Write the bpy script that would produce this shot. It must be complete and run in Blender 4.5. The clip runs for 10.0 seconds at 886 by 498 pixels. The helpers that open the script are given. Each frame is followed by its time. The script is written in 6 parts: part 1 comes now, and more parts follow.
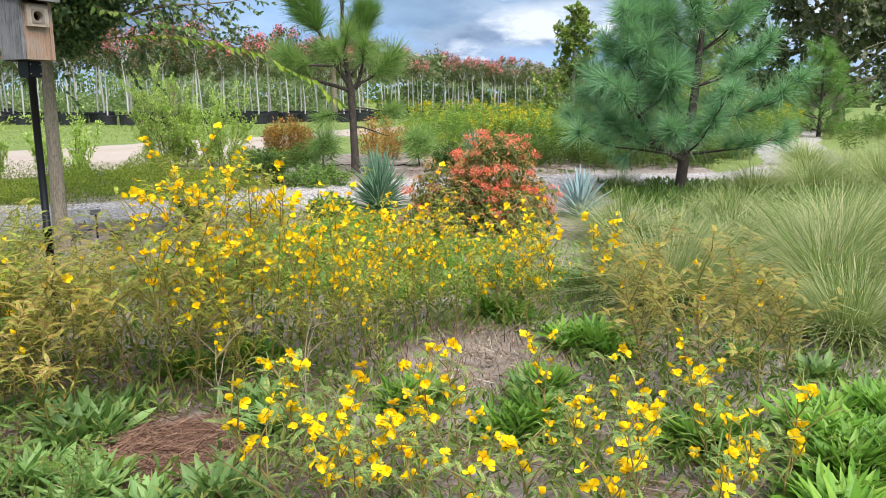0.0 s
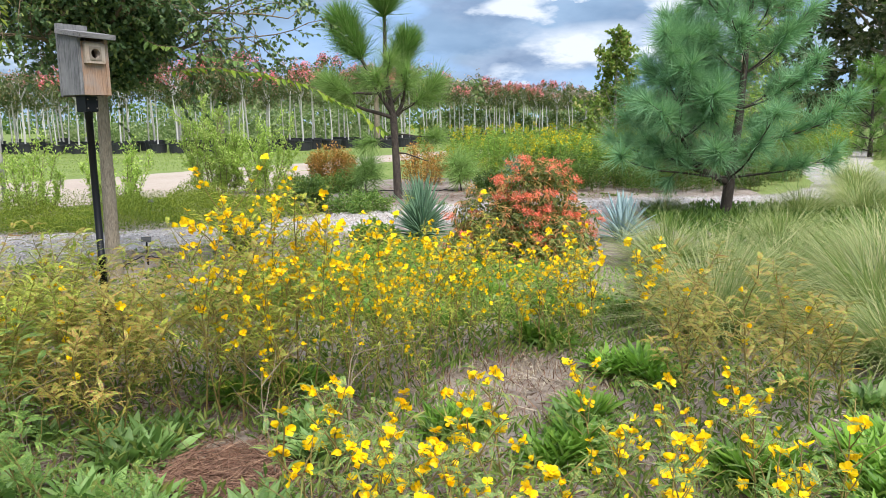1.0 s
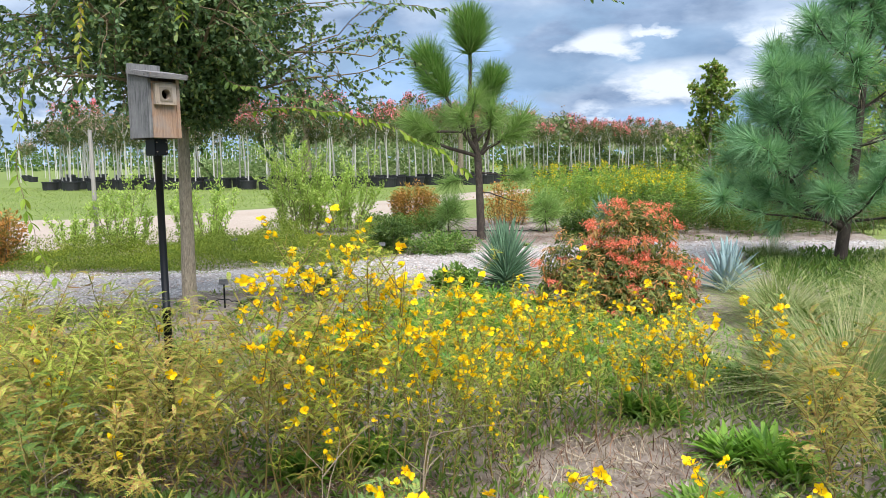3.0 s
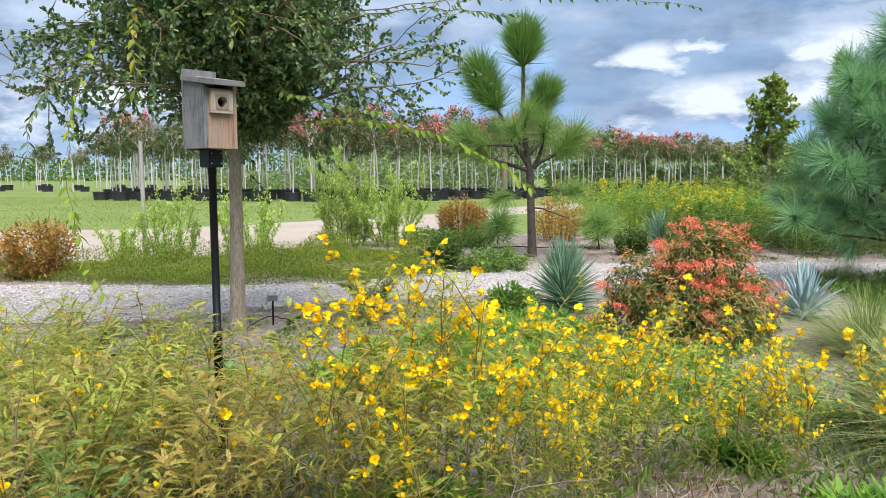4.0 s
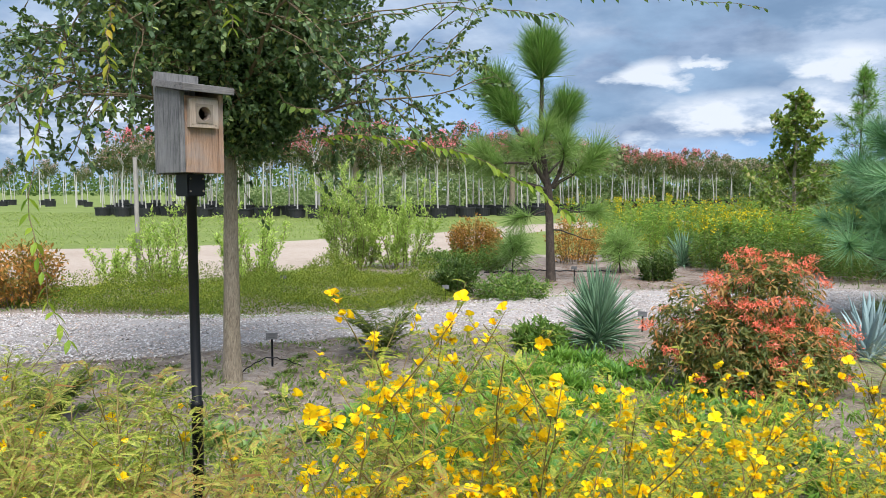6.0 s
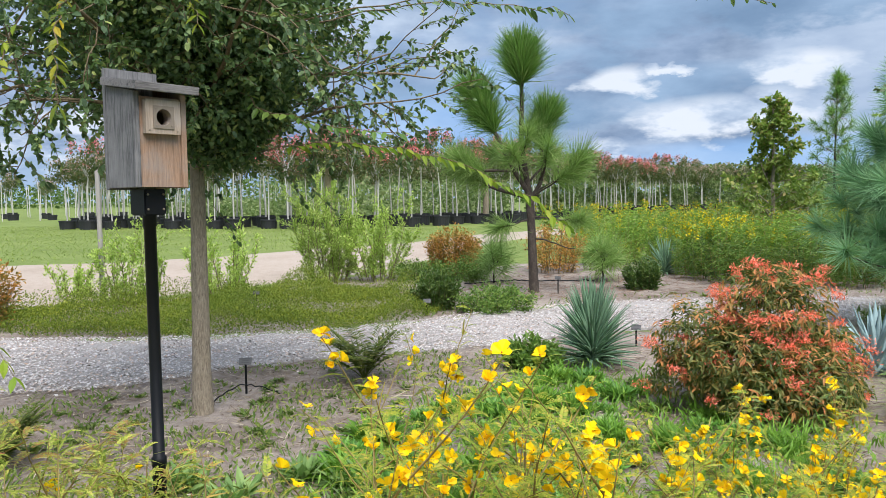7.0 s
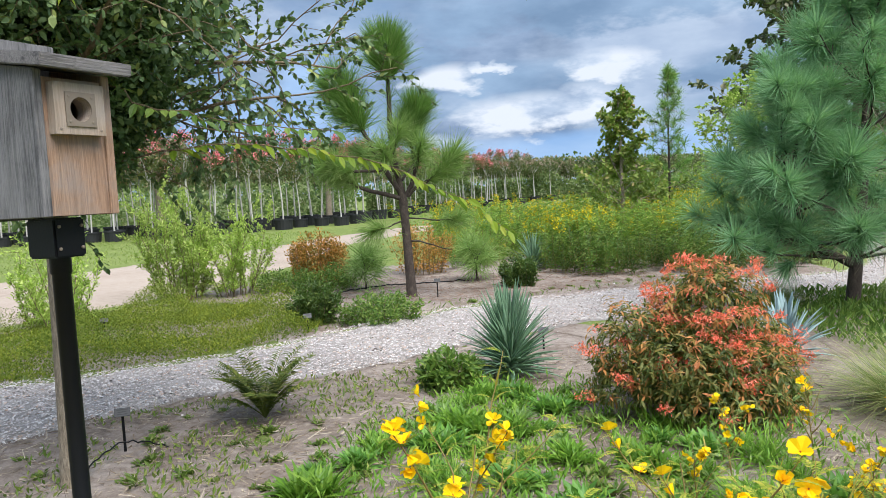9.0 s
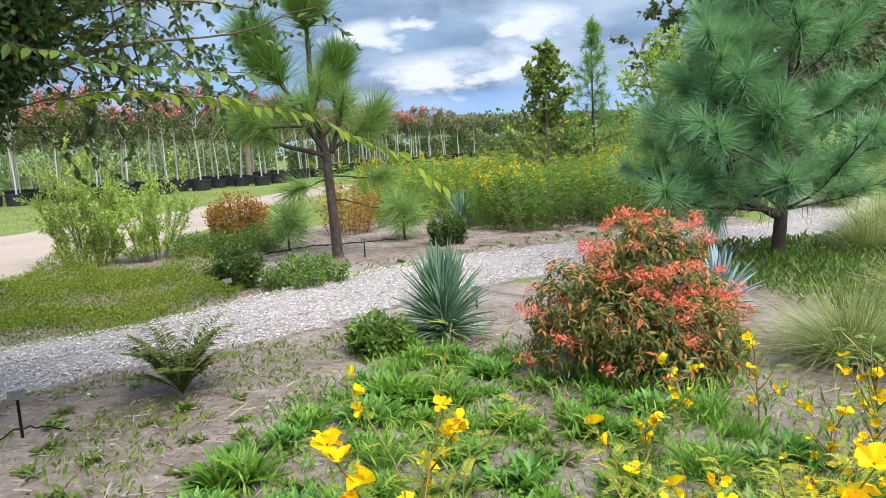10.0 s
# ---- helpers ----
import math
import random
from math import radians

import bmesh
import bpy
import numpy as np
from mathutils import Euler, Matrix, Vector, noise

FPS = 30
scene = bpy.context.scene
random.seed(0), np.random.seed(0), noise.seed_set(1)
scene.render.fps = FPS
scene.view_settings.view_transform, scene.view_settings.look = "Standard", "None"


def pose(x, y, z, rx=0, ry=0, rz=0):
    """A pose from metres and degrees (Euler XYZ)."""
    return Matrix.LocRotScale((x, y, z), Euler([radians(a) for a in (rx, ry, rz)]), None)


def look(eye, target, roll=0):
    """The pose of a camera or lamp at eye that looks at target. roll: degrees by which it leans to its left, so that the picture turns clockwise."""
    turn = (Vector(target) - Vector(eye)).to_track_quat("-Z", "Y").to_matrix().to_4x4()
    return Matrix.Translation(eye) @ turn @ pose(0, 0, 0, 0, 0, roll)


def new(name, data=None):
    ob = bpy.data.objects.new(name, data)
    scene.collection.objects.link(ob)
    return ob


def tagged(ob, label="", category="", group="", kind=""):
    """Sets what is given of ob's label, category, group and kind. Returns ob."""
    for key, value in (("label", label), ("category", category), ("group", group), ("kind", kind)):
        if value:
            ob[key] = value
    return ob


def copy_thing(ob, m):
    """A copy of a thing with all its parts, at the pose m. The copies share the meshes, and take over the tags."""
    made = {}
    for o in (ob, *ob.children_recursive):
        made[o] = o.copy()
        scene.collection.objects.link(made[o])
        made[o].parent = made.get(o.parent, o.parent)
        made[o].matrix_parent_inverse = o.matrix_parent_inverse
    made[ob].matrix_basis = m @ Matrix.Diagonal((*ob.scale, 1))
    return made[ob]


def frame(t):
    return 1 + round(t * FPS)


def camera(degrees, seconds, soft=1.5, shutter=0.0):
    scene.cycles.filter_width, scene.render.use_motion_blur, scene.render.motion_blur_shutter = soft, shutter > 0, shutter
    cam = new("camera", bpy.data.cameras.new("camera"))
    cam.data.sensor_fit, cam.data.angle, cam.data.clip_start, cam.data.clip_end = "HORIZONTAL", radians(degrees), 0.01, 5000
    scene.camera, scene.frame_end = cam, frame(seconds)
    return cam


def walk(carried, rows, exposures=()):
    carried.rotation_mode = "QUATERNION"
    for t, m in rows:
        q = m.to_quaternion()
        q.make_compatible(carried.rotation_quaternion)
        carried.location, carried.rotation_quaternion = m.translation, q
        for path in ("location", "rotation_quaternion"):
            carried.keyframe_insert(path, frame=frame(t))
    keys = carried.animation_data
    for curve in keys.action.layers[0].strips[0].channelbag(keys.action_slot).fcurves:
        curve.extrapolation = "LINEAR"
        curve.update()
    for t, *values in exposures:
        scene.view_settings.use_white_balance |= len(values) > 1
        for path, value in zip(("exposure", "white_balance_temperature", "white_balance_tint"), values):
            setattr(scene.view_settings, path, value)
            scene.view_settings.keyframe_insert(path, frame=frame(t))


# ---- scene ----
cam = camera(61.0, 10.0, soft=0.75)
METRES, EYE, TILT, LEAN, TURN = 3.2, 1.3, -2.4, 0.0, 0.0
ROWS = [
    (0.0, 0.0, 0.0, 0.0, 0.0, -8.91, -0.0),
    (0.5, 0.0023, -0.0001, 0.0026, 1.26, -8.06, 0.33),
    (1.0, 0.0004, -0.0065, 0.0059, 3.14, -7.08, 0.64),
    (1.5, -0.0066, -0.0017, 0.0076, 4.97, -6.21, 0.83),
    (2.0, -0.0095, 0.0346, 0.0081, 6.28, -5.64, 0.89),
    (2.5, -0.0067, 0.0849, 0.0167, 7.62, -5.0, 0.74),
    (4.0, -0.0848, 0.2186, 0.0296, 12.51, -3.27, -0.3),
    (4.5, -0.1094, 0.2821, 0.0344, 12.93, -3.05, -0.35),
    (5.0, -0.1219, 0.3361, 0.05, 13.27, -2.75, -0.57),
    (5.5, -0.1449, 0.382, 0.0526, 13.42, -2.48, -0.68),
    (7.0, -0.2364, 0.5561, 0.0689, 10.71, -1.49, 0.31),
    (7.5, -0.2547, 0.5897, 0.0701, 9.98, -1.49, 0.34),
    (8.0, -0.3076, 0.6467, 0.0756, 6.75, -1.04, 0.34),
    (8.5, -0.3763, 0.7, 0.0867, 1.87, -1.08, 1.76),
    (9.0, -0.4207, 0.7296, 0.0928, -1.75, -1.95, 3.15),
    (9.5, -0.4388, 0.7808, 0.0966, -2.94, -3.1, 3.84),
    (10.0, -0.4259, 0.8271, 0.0883, -7.52, -5.47, 3.9),
]
walk(cam, [(t, pose(0, 0, EYE, TILT, LEAN, TURN) @ pose(METRES * x, METRES * y, METRES * z, 90 + pitch, roll, yaw)) for t, x, y, z, yaw, pitch, roll in ROWS], exposures=((0.0, 1.08, 6350, 12), (2.7, 1.09, 6350, 12), (5.0, 0.97, 6350, 12), (8.5, 0.90, 6350, 12), (10.0, 1.01, 6350, 12)))
SKY, SUN, CLOUD_X, CLOUD_Y = 0.58, 3.3, 4.0, 1.0

# ---- world and light ----
world = bpy.data.worlds.new("cloudy_sky")
scene.world = world
world.use_nodes = True
wn, wl = world.node_tree.nodes, world.node_tree.links
wn.clear()


def wnode(kind, **props):
    n = wn.new(kind)
    for k, v in props.items():
        if k == "operation":
            n.operation = v
        elif k == "data_type":
            n.data_type = v
        elif k == "sky_type":
            n.sky_type = v
    return n


def wmath(op, a, b=None):
    n = wnode("ShaderNodeMath", operation=op)
    for i, v in enumerate((a, b)):
        if v is None:
            continue
        if isinstance(v, (int, float)):
            n.inputs[i].default_value = v
        else:
            wl.new(v, n.inputs[i])
    return n.outputs[0]


def wramp(fac, stops):
    n = wnode("ShaderNodeValToRGB")
    el = n.color_ramp.elements
    while len(el) < len(stops):
        el.new(0.5)
    for e, (p, c) in zip(el, stops):
        e.position, e.color = p, (*c, 1) if len(c) == 3 else c
    wl.new(fac, n.inputs[0])
    return n.outputs[0]


def wmix(fac, a, b):
    n = wnode("ShaderNodeMix", data_type="RGBA")
    for sock, v in ((n.inputs[0], fac), (n.inputs[6], a), (n.inputs[7], b)):
        if isinstance(v, tuple):
            sock.default_value = (*v, 1)
        elif isinstance(v, (int, float)):
            sock.default_value = v
        else:
            wl.new(v, sock)
    return n.outputs[2]


SUN_ELEV, SUN_AZ = radians(58), radians(150)
sky = wnode("ShaderNodeTexSky", sky_type="NISHITA")
sky.sun_disc, sky.sun_elevation, sky.sun_rotation = False, SUN_ELEV, SUN_AZ
sky.air_density, sky.dust_density = 1.0, 1.5
dirn = wnode("ShaderNodeTexCoord").outputs["Generated"]
sep = wnode("ShaderNodeSeparateXYZ")
wl.new(dirn, sep.inputs[0])
up = wmath("MAXIMUM", sep.outputs[2], 0.0)
comb = wnode("ShaderNodeCombineXYZ")
wl.new(sep.outputs[0], comb.inputs[0])
wl.new(sep.outputs[1], comb.inputs[1])
wl.new(wmath("MULTIPLY", up, 2.5), comb.inputs[2])


def wnoise(scale, detail, rough, shift, warp=0.3):
    m = wnode("ShaderNodeMapping")
    m.inputs[1].default_value = shift
    m.inputs[3].default_value = (1.0, 1.0, 1.0)
    wl.new(comb.outputs[0], m.inputs[0])
    n = wnode("ShaderNodeTexNoise")
    n.inputs["Scale"].default_value = scale
    n.inputs["Detail"].default_value = detail
    n.inputs["Roughness"].default_value = rough
    n.inputs["Distortion"].default_value = warp
    wl.new(m.outputs[0], n.inputs["Vector"])
    return n.outputs[0]


clear = wmix(1.0, (0, 0, 0), sky.outputs[0])
clear_scaled = wnode("ShaderNodeVectorMath", operation="SCALE")
wl.new(clear, clear_scaled.inputs[0])
clear_scaled.inputs[3].default_value = 0.07
body = wnoise(2.3, 12, 0.56, (CLOUD_X, CLOUD_Y, 0.0), 0.0)
gaps = wnoise(3.4, 12, 0.55, (5.3, 2.2, 1.0), 0.0)
fine = wnoise(7.0, 9, 0.55, (3.1, 1.7, 4.0), 0.1)
puffs = wnoise(16.0, 9, 0.58, (0.4, 6.1, 2.0), 0.0)
swirl = wnoise(9.0, 6, 0.5, (7.4, 0.6, 5.0), 0.0)
azimuth = wmath("ARCTAN2", wmath("ADD", sep.outputs[0], wmath("MULTIPLY", wmath("SUBTRACT", swirl, 0.5), 0.10)), sep.outputs[1])
height = wmath("ADD", up, wmath("MULTIPLY", wmath("SUBTRACT", puffs, 0.5), 0.055))


def bank(clouds, ragged):
    """A mask of cloud banks: where each stands (azimuth, height), its half width and half height, frayed by noise."""
    total = None
    for a, e, wide, high in clouds:
        u = wmath("DIVIDE", wmath("SUBTRACT", azimuth, a), wide)
        v = wmath("DIVIDE", wmath("SUBTRACT", height, e), high)
        one = wmath("SUBTRACT", wmath("SUBTRACT", 1.0, wmath("MULTIPLY", u, u)), wmath("MULTIPLY", v, v))
        total = one if total is None else wmath("MAXIMUM", total, one)
    return wmath("ADD", total, wmath("MULTIPLY", wmath("SUBTRACT", puffs, 0.5), ragged))


grey = wramp(fine, [(0.32, (0.16, 0.235, 0.36)), (0.52, (0.245, 0.345, 0.505)), (0.70, (0.38, 0.50, 0.68))])
slate = wramp(fine, [(0.30, (0.185, 0.30, 0.46)), (0.65, (0.32, 0.47, 0.66))])
white = wramp(puffs, [(0.32, (0.46, 0.58, 0.75)), (0.46, (0.70, 0.79, 0.90)), (0.58, (0.82, 0.88, 0.95))])
pale = wmix(0.45, clear_scaled.outputs[0], (0.34, 0.54, 0.85))
shape = wramp(gaps, [(0.38, (0, 0, 0)), (0.50, (1, 1, 1))])
tone = wramp(body, [(0.42, (0, 0, 0)), (0.52, (1, 1, 1))])
cloud = wmix(tone, wramp(fine, [(0.3, (0.34, 0.45, 0.62)), (0.7, (0.60, 0.71, 0.85))]), grey)
heaven = wmix(shape, pale, cloud)
open_sky = wramp(bank([(-0.17, 0.085, 0.15, 0.055), (0.25, 0.045, 0.25, 0.03), (-0.12, 0.15, 0.06, 0.03)], 1.6), [(0.0, (0, 0, 0)), (0.7, (1, 1, 1))])
heaven = wmix(open_sky, heaven, wramp(fine, [(0.35, (0.25, 0.44, 0.74)), (0.7, (0.42, 0.60, 0.86))]))
dark_bank = wramp(bank([(0.15, 0.137, 0.17, 0.030), (-0.01, 0.112, 0.11, 0.026), (0.22, 0.222, 0.38, 0.038), (-0.03, 0.175, 0.10, 0.02), (0.42, 0.13, 0.12, 0.03)], 3.0), [(-0.0, (0, 0, 0)), (0.9, (0.85, 0.85, 0.85))])
heaven = wmix(dark_bank, heaven, slate)
lit_bank = wramp(bank([(0.045, 0.148, 0.050, 0.020), (0.105, 0.157, 0.050, 0.007), (0.15, 0.098, 0.105, 0.028), (0.23, 0.112, 0.05, 0.022), (0.262, 0.148, 0.062, 0.026), (0.03, 0.063, 0.035, 0.013), (-0.66, 0.085, 0.16, 0.05), (-0.36, 0.06, 0.07, 0.02), (0.5, 0.10, 0.09, 0.03)], 3.6), [(0.0, (0, 0, 0)), (0.4, (0.36, 0.36, 0.36)), (1.2, (0.9, 0.9, 0.9))])
heaven = wmix(lit_bank, heaven, white)
low = wramp(up, [(0.0, (1, 1, 1)), (0.03, (0.6, 0.6, 0.6)), (0.07, (0, 0, 0))])
heaven = wmix(wmath("MULTIPLY", low, 0.7), heaven, (0.46, 0.65, 0.90))
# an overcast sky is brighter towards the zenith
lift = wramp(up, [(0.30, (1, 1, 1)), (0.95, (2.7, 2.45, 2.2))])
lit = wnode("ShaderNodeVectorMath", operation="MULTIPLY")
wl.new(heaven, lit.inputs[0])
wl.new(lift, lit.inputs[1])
back = wnode("ShaderNodeBackground")
back.inputs[1].default_value = SKY
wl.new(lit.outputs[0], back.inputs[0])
out = wnode("ShaderNodeOutputWorld")
wl.new(back.outputs[0], out.inputs[0])

sun_data = bpy.data.lights.new("sun", "SUN")
sun_data.energy, sun_data.angle, sun_data.color = SUN, radians(50), (1.0, 0.975, 0.935)
sun = new("sun", sun_data)
sun.matrix_world = look((12 * math.sin(SUN_AZ) * math.cos(SUN_ELEV), 12 * math.cos(SUN_AZ) * math.cos(SUN_ELEV), 12 * math.sin(SUN_ELEV)), (0, 0, 0))


# ---- materials ----
class Nodes:
    def __init__(self, name):
        self.mat = bpy.data.materials.new(name)
        self.mat.use_nodes = True
        self.n, self.l = self.mat.node_tree.nodes, self.mat.node_tree.links
        self.n.clear()
        self.out = self.n.new("ShaderNodeOutputMaterial")
        self.bsdf = self.n.new("ShaderNodeBsdfPrincipled")
        self.l.new(self.bsdf.outputs[0], self.out.inputs[0])

    def put(self, sock, v):
        if isinstance(v, tuple):
            sock.default_value = (*v, 1) if len(v) == 3 and len(sock.default_value) == 4 else v
        elif isinstance(v, (int, float)):
            sock.default_value = v
        else:
            self.l.new(v, sock)

    def coords(self, kind="Object", scale=(1, 1, 1)):
        t = self.n.new("ShaderNodeTexCoord")
        m = self.n.new("ShaderNodeMapping")
        m.inputs[3].default_value = scale
        self.l.new(t.outputs[kind], m.inputs[0])
        return m.outputs[0]

    def noise(self, scale, detail=5, rough=0.55, vec=None, distort=0.0):
        n = self.n.new("ShaderNodeTexNoise")
        n.inputs["Scale"].default_value, n.inputs["Detail"].default_value = scale, detail
        n.inputs["Roughness"].default_value, n.inputs["Distortion"].default_value = rough, distort
        self.l.new(vec or self.coords(), n.inputs["Vector"])
        return n.outputs[0]

    def voronoi(self, scale, vec=None, output="Color"):
        n = self.n.new("ShaderNodeTexVoronoi")
        n.inputs["Scale"].default_value = scale
        self.l.new(vec or self.coords(), n.inputs["Vector"])
        return n.outputs[output]

    def ramp(self, fac, stops):
        n = self.n.new("ShaderNodeValToRGB")
        el = n.color_ramp.elements
        while len(el) < len(stops):
            el.new(0.5)
        for e, (p, c) in zip(el, stops):
            e.position, e.color = p, (*c, 1)
        self.l.new(fac, n.inputs[0])
        return n.outputs[0]

    def mix(self, fac, a, b, mode="MIX"):
        n = self.n.new("ShaderNodeMix")
        n.data_type, n.blend_type = "RGBA", mode
        for s, v in ((n.inputs[0], fac), (n.inputs[6], a), (n.inputs[7], b)):
            self.put(s, v)
        return n.outputs[2]

    def math(self, op, a, b):
        n = self.n.new("ShaderNodeMath")
        n.operation = op
        self.put(n.inputs[0], a), self.put(n.inputs[1], b)
        return n.outputs[0]

    def island(self):
        return self.n.new("ShaderNodeNewGeometry").outputs["Random Per Island"]

    def chance(self):
        return self.n.new("ShaderNodeObjectInfo").outputs["Random"]

    def bump(self, height, strength=0.4, distance=0.01):
        b = self.n.new("ShaderNodeBump")
        b.inputs["Strength"].default_value, b.inputs["Distance"].default_value = strength, distance
        self.l.new(height, b.inputs["Height"])
        self.l.new(b.outputs[0], self.bsdf.inputs["Normal"])

    def base(self, color, rough=0.8, spec=0.3):
        self.put(self.bsdf.inputs["Base Color"], color)
        self.put(self.bsdf.inputs["Roughness"], rough)
        self.bsdf.inputs["Specular IOR Level"].default_value = spec


def leaf_material(name, stops, trans=0.35, rough=0.5, spec=0.35, patch=6.0, tints=0.25):
    m = Nodes(name)
    per_leaf = m.ramp(m.island(), stops)
    patches = m.noise(patch, 3)
    color = m.mix(m.math("MULTIPLY", patches, tints), per_leaf, stops[0][1])
    hue = m.n.new("ShaderNodeHueSaturation")
    m.l.new(m.math("ADD", m.math("MULTIPLY", m.chance(), 0.4), 1.0), hue.inputs["Value"])
    m.l.new(color, hue.inputs["Color"])
    m.put(hue.inputs["Saturation"], 1.08)
    color = hue.outputs[0]
    m.base(color, rough, spec)
    glow = m.n.new("ShaderNodeBsdfTranslucent")
    m.l.new(m.mix(0.5, color, (0.19, 0.36, 0.05)), glow.inputs[0])
    both = m.n.new("ShaderNodeMixShader")
    both.inputs[0].default_value = trans
    m.l.new(m.bsdf.outputs[0], both.inputs[1]), m.l.new(glow.outputs[0], both.inputs[2])
    m.l.new(both.outputs[0], m.out.inputs[0])
    return m.mat


def ground_material(name, stops, big=0.6, small=22.0, grain=160.0, bump=0.6):
    m = Nodes(name)
    blend = m.math("ADD", m.math("MULTIPLY", m.noise(big, 6, 0.6), 0.55), m.math("MULTIPLY", m.noise(small, 6, 0.65), 0.45))
    grains = m.noise(grain, 3, 0.7)
    color = m.ramp(blend, stops)
    color = m.mix(m.math("MULTIPLY", grains, 0.5), color, stops[0][1])
    m.base(color, 0.92, 0.15)
    m.bump(m.math("ADD", m.noise(small, 6, 0.7), m.math("MULTIPLY", grains, 0.6)), bump, 0.02)
    return m.mat


def wood_material(name, dark, light, wash, amount, run=(26, 26, 1.2)):
    m = Nodes(name)
    v = m.coords("Object", run)
    grain = m.noise(3.2, 8, 0.65, v, 0.35)
    fine = m.noise(14.0, 5, 0.7, v)
    color = m.ramp(grain, [(0.30, dark), (0.46, light), (0.56, tuple(c * 0.8 for c in light)), (0.70, dark)])
    color = m.mix(m.ramp(fine, [(0.42, (0, 0, 0)), (0.66, (0.75, 0.75, 0.75))]), color, dark)
    knots = m.ramp(m.voronoi(9.0, None, "Distance"), [(0.05, (1, 1, 1)), (0.10, (0, 0, 0))])
    color = m.mix(m.math("MULTIPLY", knots, 0.6), color, tuple(c * 0.5 for c in dark))
    stain = m.ramp(m.noise(7.0, 5, 0.6), [(0.42, (0, 0, 0)), (0.62, (1, 1, 1))])
    color = m.mix(m.math("MULTIPLY", stain, amount), color, wash)
    m.base(color, 0.85, 0.2)
    m.bump(m.math("ADD", grain, fine), 0.55, 0.004)
    return m.mat


def bark_material(name, stops, tall=0.25, scale=28.0):
    m = Nodes(name)
    v = m.coords("Object", (1, 1, tall))
    ridges = m.noise(scale, 7, 0.65, v, 0.6)
    color = m.mix(m.math("MULTIPLY", m.noise(3.0, 4), 0.5), m.ramp(ridges, stops), stops[-1][1])
    m.base(color, 0.9, 0.15)
    m.bump(ridges, 1.0, 0.02)
    return m.mat


def plain_material(name, color, rough, spec=0.4, metal=0.0, vary=0.15, scale=18.0):
    m = Nodes(name)
    dark = tuple(c * (1 - vary) for c in color)
    m.base(m.mix(m.noise(scale, 6, 0.6), dark, tuple(min(1, c * (1 + vary)) for c in color)), rough, spec)
    m.bsdf.inputs["Metallic"].default_value = metal
    m.bump(m.noise(scale * 9, 4), 0.12, 0.003)
    return m.mat


GRASS_GROUND = ground_material("lawn_ground", [(0.30, (0.105, 0.13, 0.036)), (0.48, (0.15, 0.20, 0.050)), (0.62, (0.22, 0.26, 0.08)), (0.78, (0.32, 0.30, 0.15))], 0.25, 5.0, 60.0)
SAND = ground_material("sandy_road_ground", [(0.30, (0.26, 0.205, 0.16)), (0.5, (0.375, 0.31, 0.25)), (0.75, (0.46, 0.395, 0.33))], 0.35, 7.0, 90.0, 0.35)
SOIL = ground_material("grey_sandy_soil", [(0.34, (0.11, 0.08, 0.06)), (0.47, (0.25, 0.205, 0.17)), (0.60, (0.39, 0.335, 0.29)), (0.76, (0.52, 0.47, 0.42))], 1.3, 14.0, 130.0, 0.7)
SHELL = ground_material("shell_path_ground", [(0.30, (0.24, 0.21, 0.19)), (0.47, (0.36, 0.33, 0.305)), (0.66, (0.48, 0.445, 0.42))], 0.8, 30.0, 95.0, 0.9)


def chip_material():
    m = Nodes("crushed_shell")
    m.base(m.ramp(m.island(), [(0.0, (0.26, 0.225, 0.20)), (0.18, (0.36, 0.32, 0.295)), (0.5, (0.49, 0.455, 0.43)), (0.85, (0.66, 0.63, 0.605)), (0.93, (0.56, 0.42, 0.33)), (1.0, (0.40, 0.27, 0.19))]), 0.75, 0.3)
    return m.mat


CHIPS = chip_material()


def straw_material(name, stops):
    m = Nodes(name)
    m.base(m.ramp(m.island(), stops), 0.85, 0.2)
    return m.mat


STRAW = straw_material("dry_straw", [(0.0, (0.14, 0.10, 0.07)), (0.5, (0.30, 0.24, 0.17)), (1.0, (0.46, 0.40, 0.30))])
PINE_STRAW = straw_material("red_pine_straw", [(0.0, (0.07, 0.036, 0.025)), (0.5, (0.18, 0.095, 0.062)), (1.0, (0.33, 0.20, 0.13))])
GREY_WOOD = wood_material("weathered_grey_cedar", (0.05, 0.05, 0.052), (0.21, 0.205, 0.205), (0.29, 0.285, 0.28), 0.4)
ROOF_WOOD = wood_material("weathered_roof_board", (0.07, 0.068, 0.07), (0.24, 0.225, 0.22), (0.30, 0.285, 0.28), 0.5, (1.2, 26, 26))
TAN_WOOD = wood_material("tan_cedar", (0.20, 0.125, 0.085), (0.42, 0.27, 0.18), (0.28, 0.245, 0.22), 0.85)
PALE_WOOD = wood_material("pale_cedar", (0.27, 0.205, 0.15), (0.44, 0.35, 0.27), (0.36, 0.33, 0.30), 0.5)
BLACK_PIPE = plain_material("black_pipe_paint", (0.006, 0.0065, 0.008), 0.45, 0.22)
STEEL = plain_material("zinc_screw", (0.25, 0.205, 0.16), 0.6, 0.35, 0.3)
BLACK_POT = plain_material("black_nursery_plastic", (0.022, 0.023, 0.025), 0.6, 0.4, 0.0, 0.4, 3.0)
LABEL_FACE = plain_material("grey_label_plate", (0.10, 0.10, 0.10), 0.7, 0.15)
INK = plain_material("dark_label_ink", (0.05, 0.05, 0.05), 0.7)
STAKE_WOOD = bark_material("grey_stake_wood", [(0.3, (0.22, 0.20, 0.175)), (0.6, (0.36, 0.335, 0.30)), (0.8, (0.42, 0.395, 0.36))], 0.05, 40)
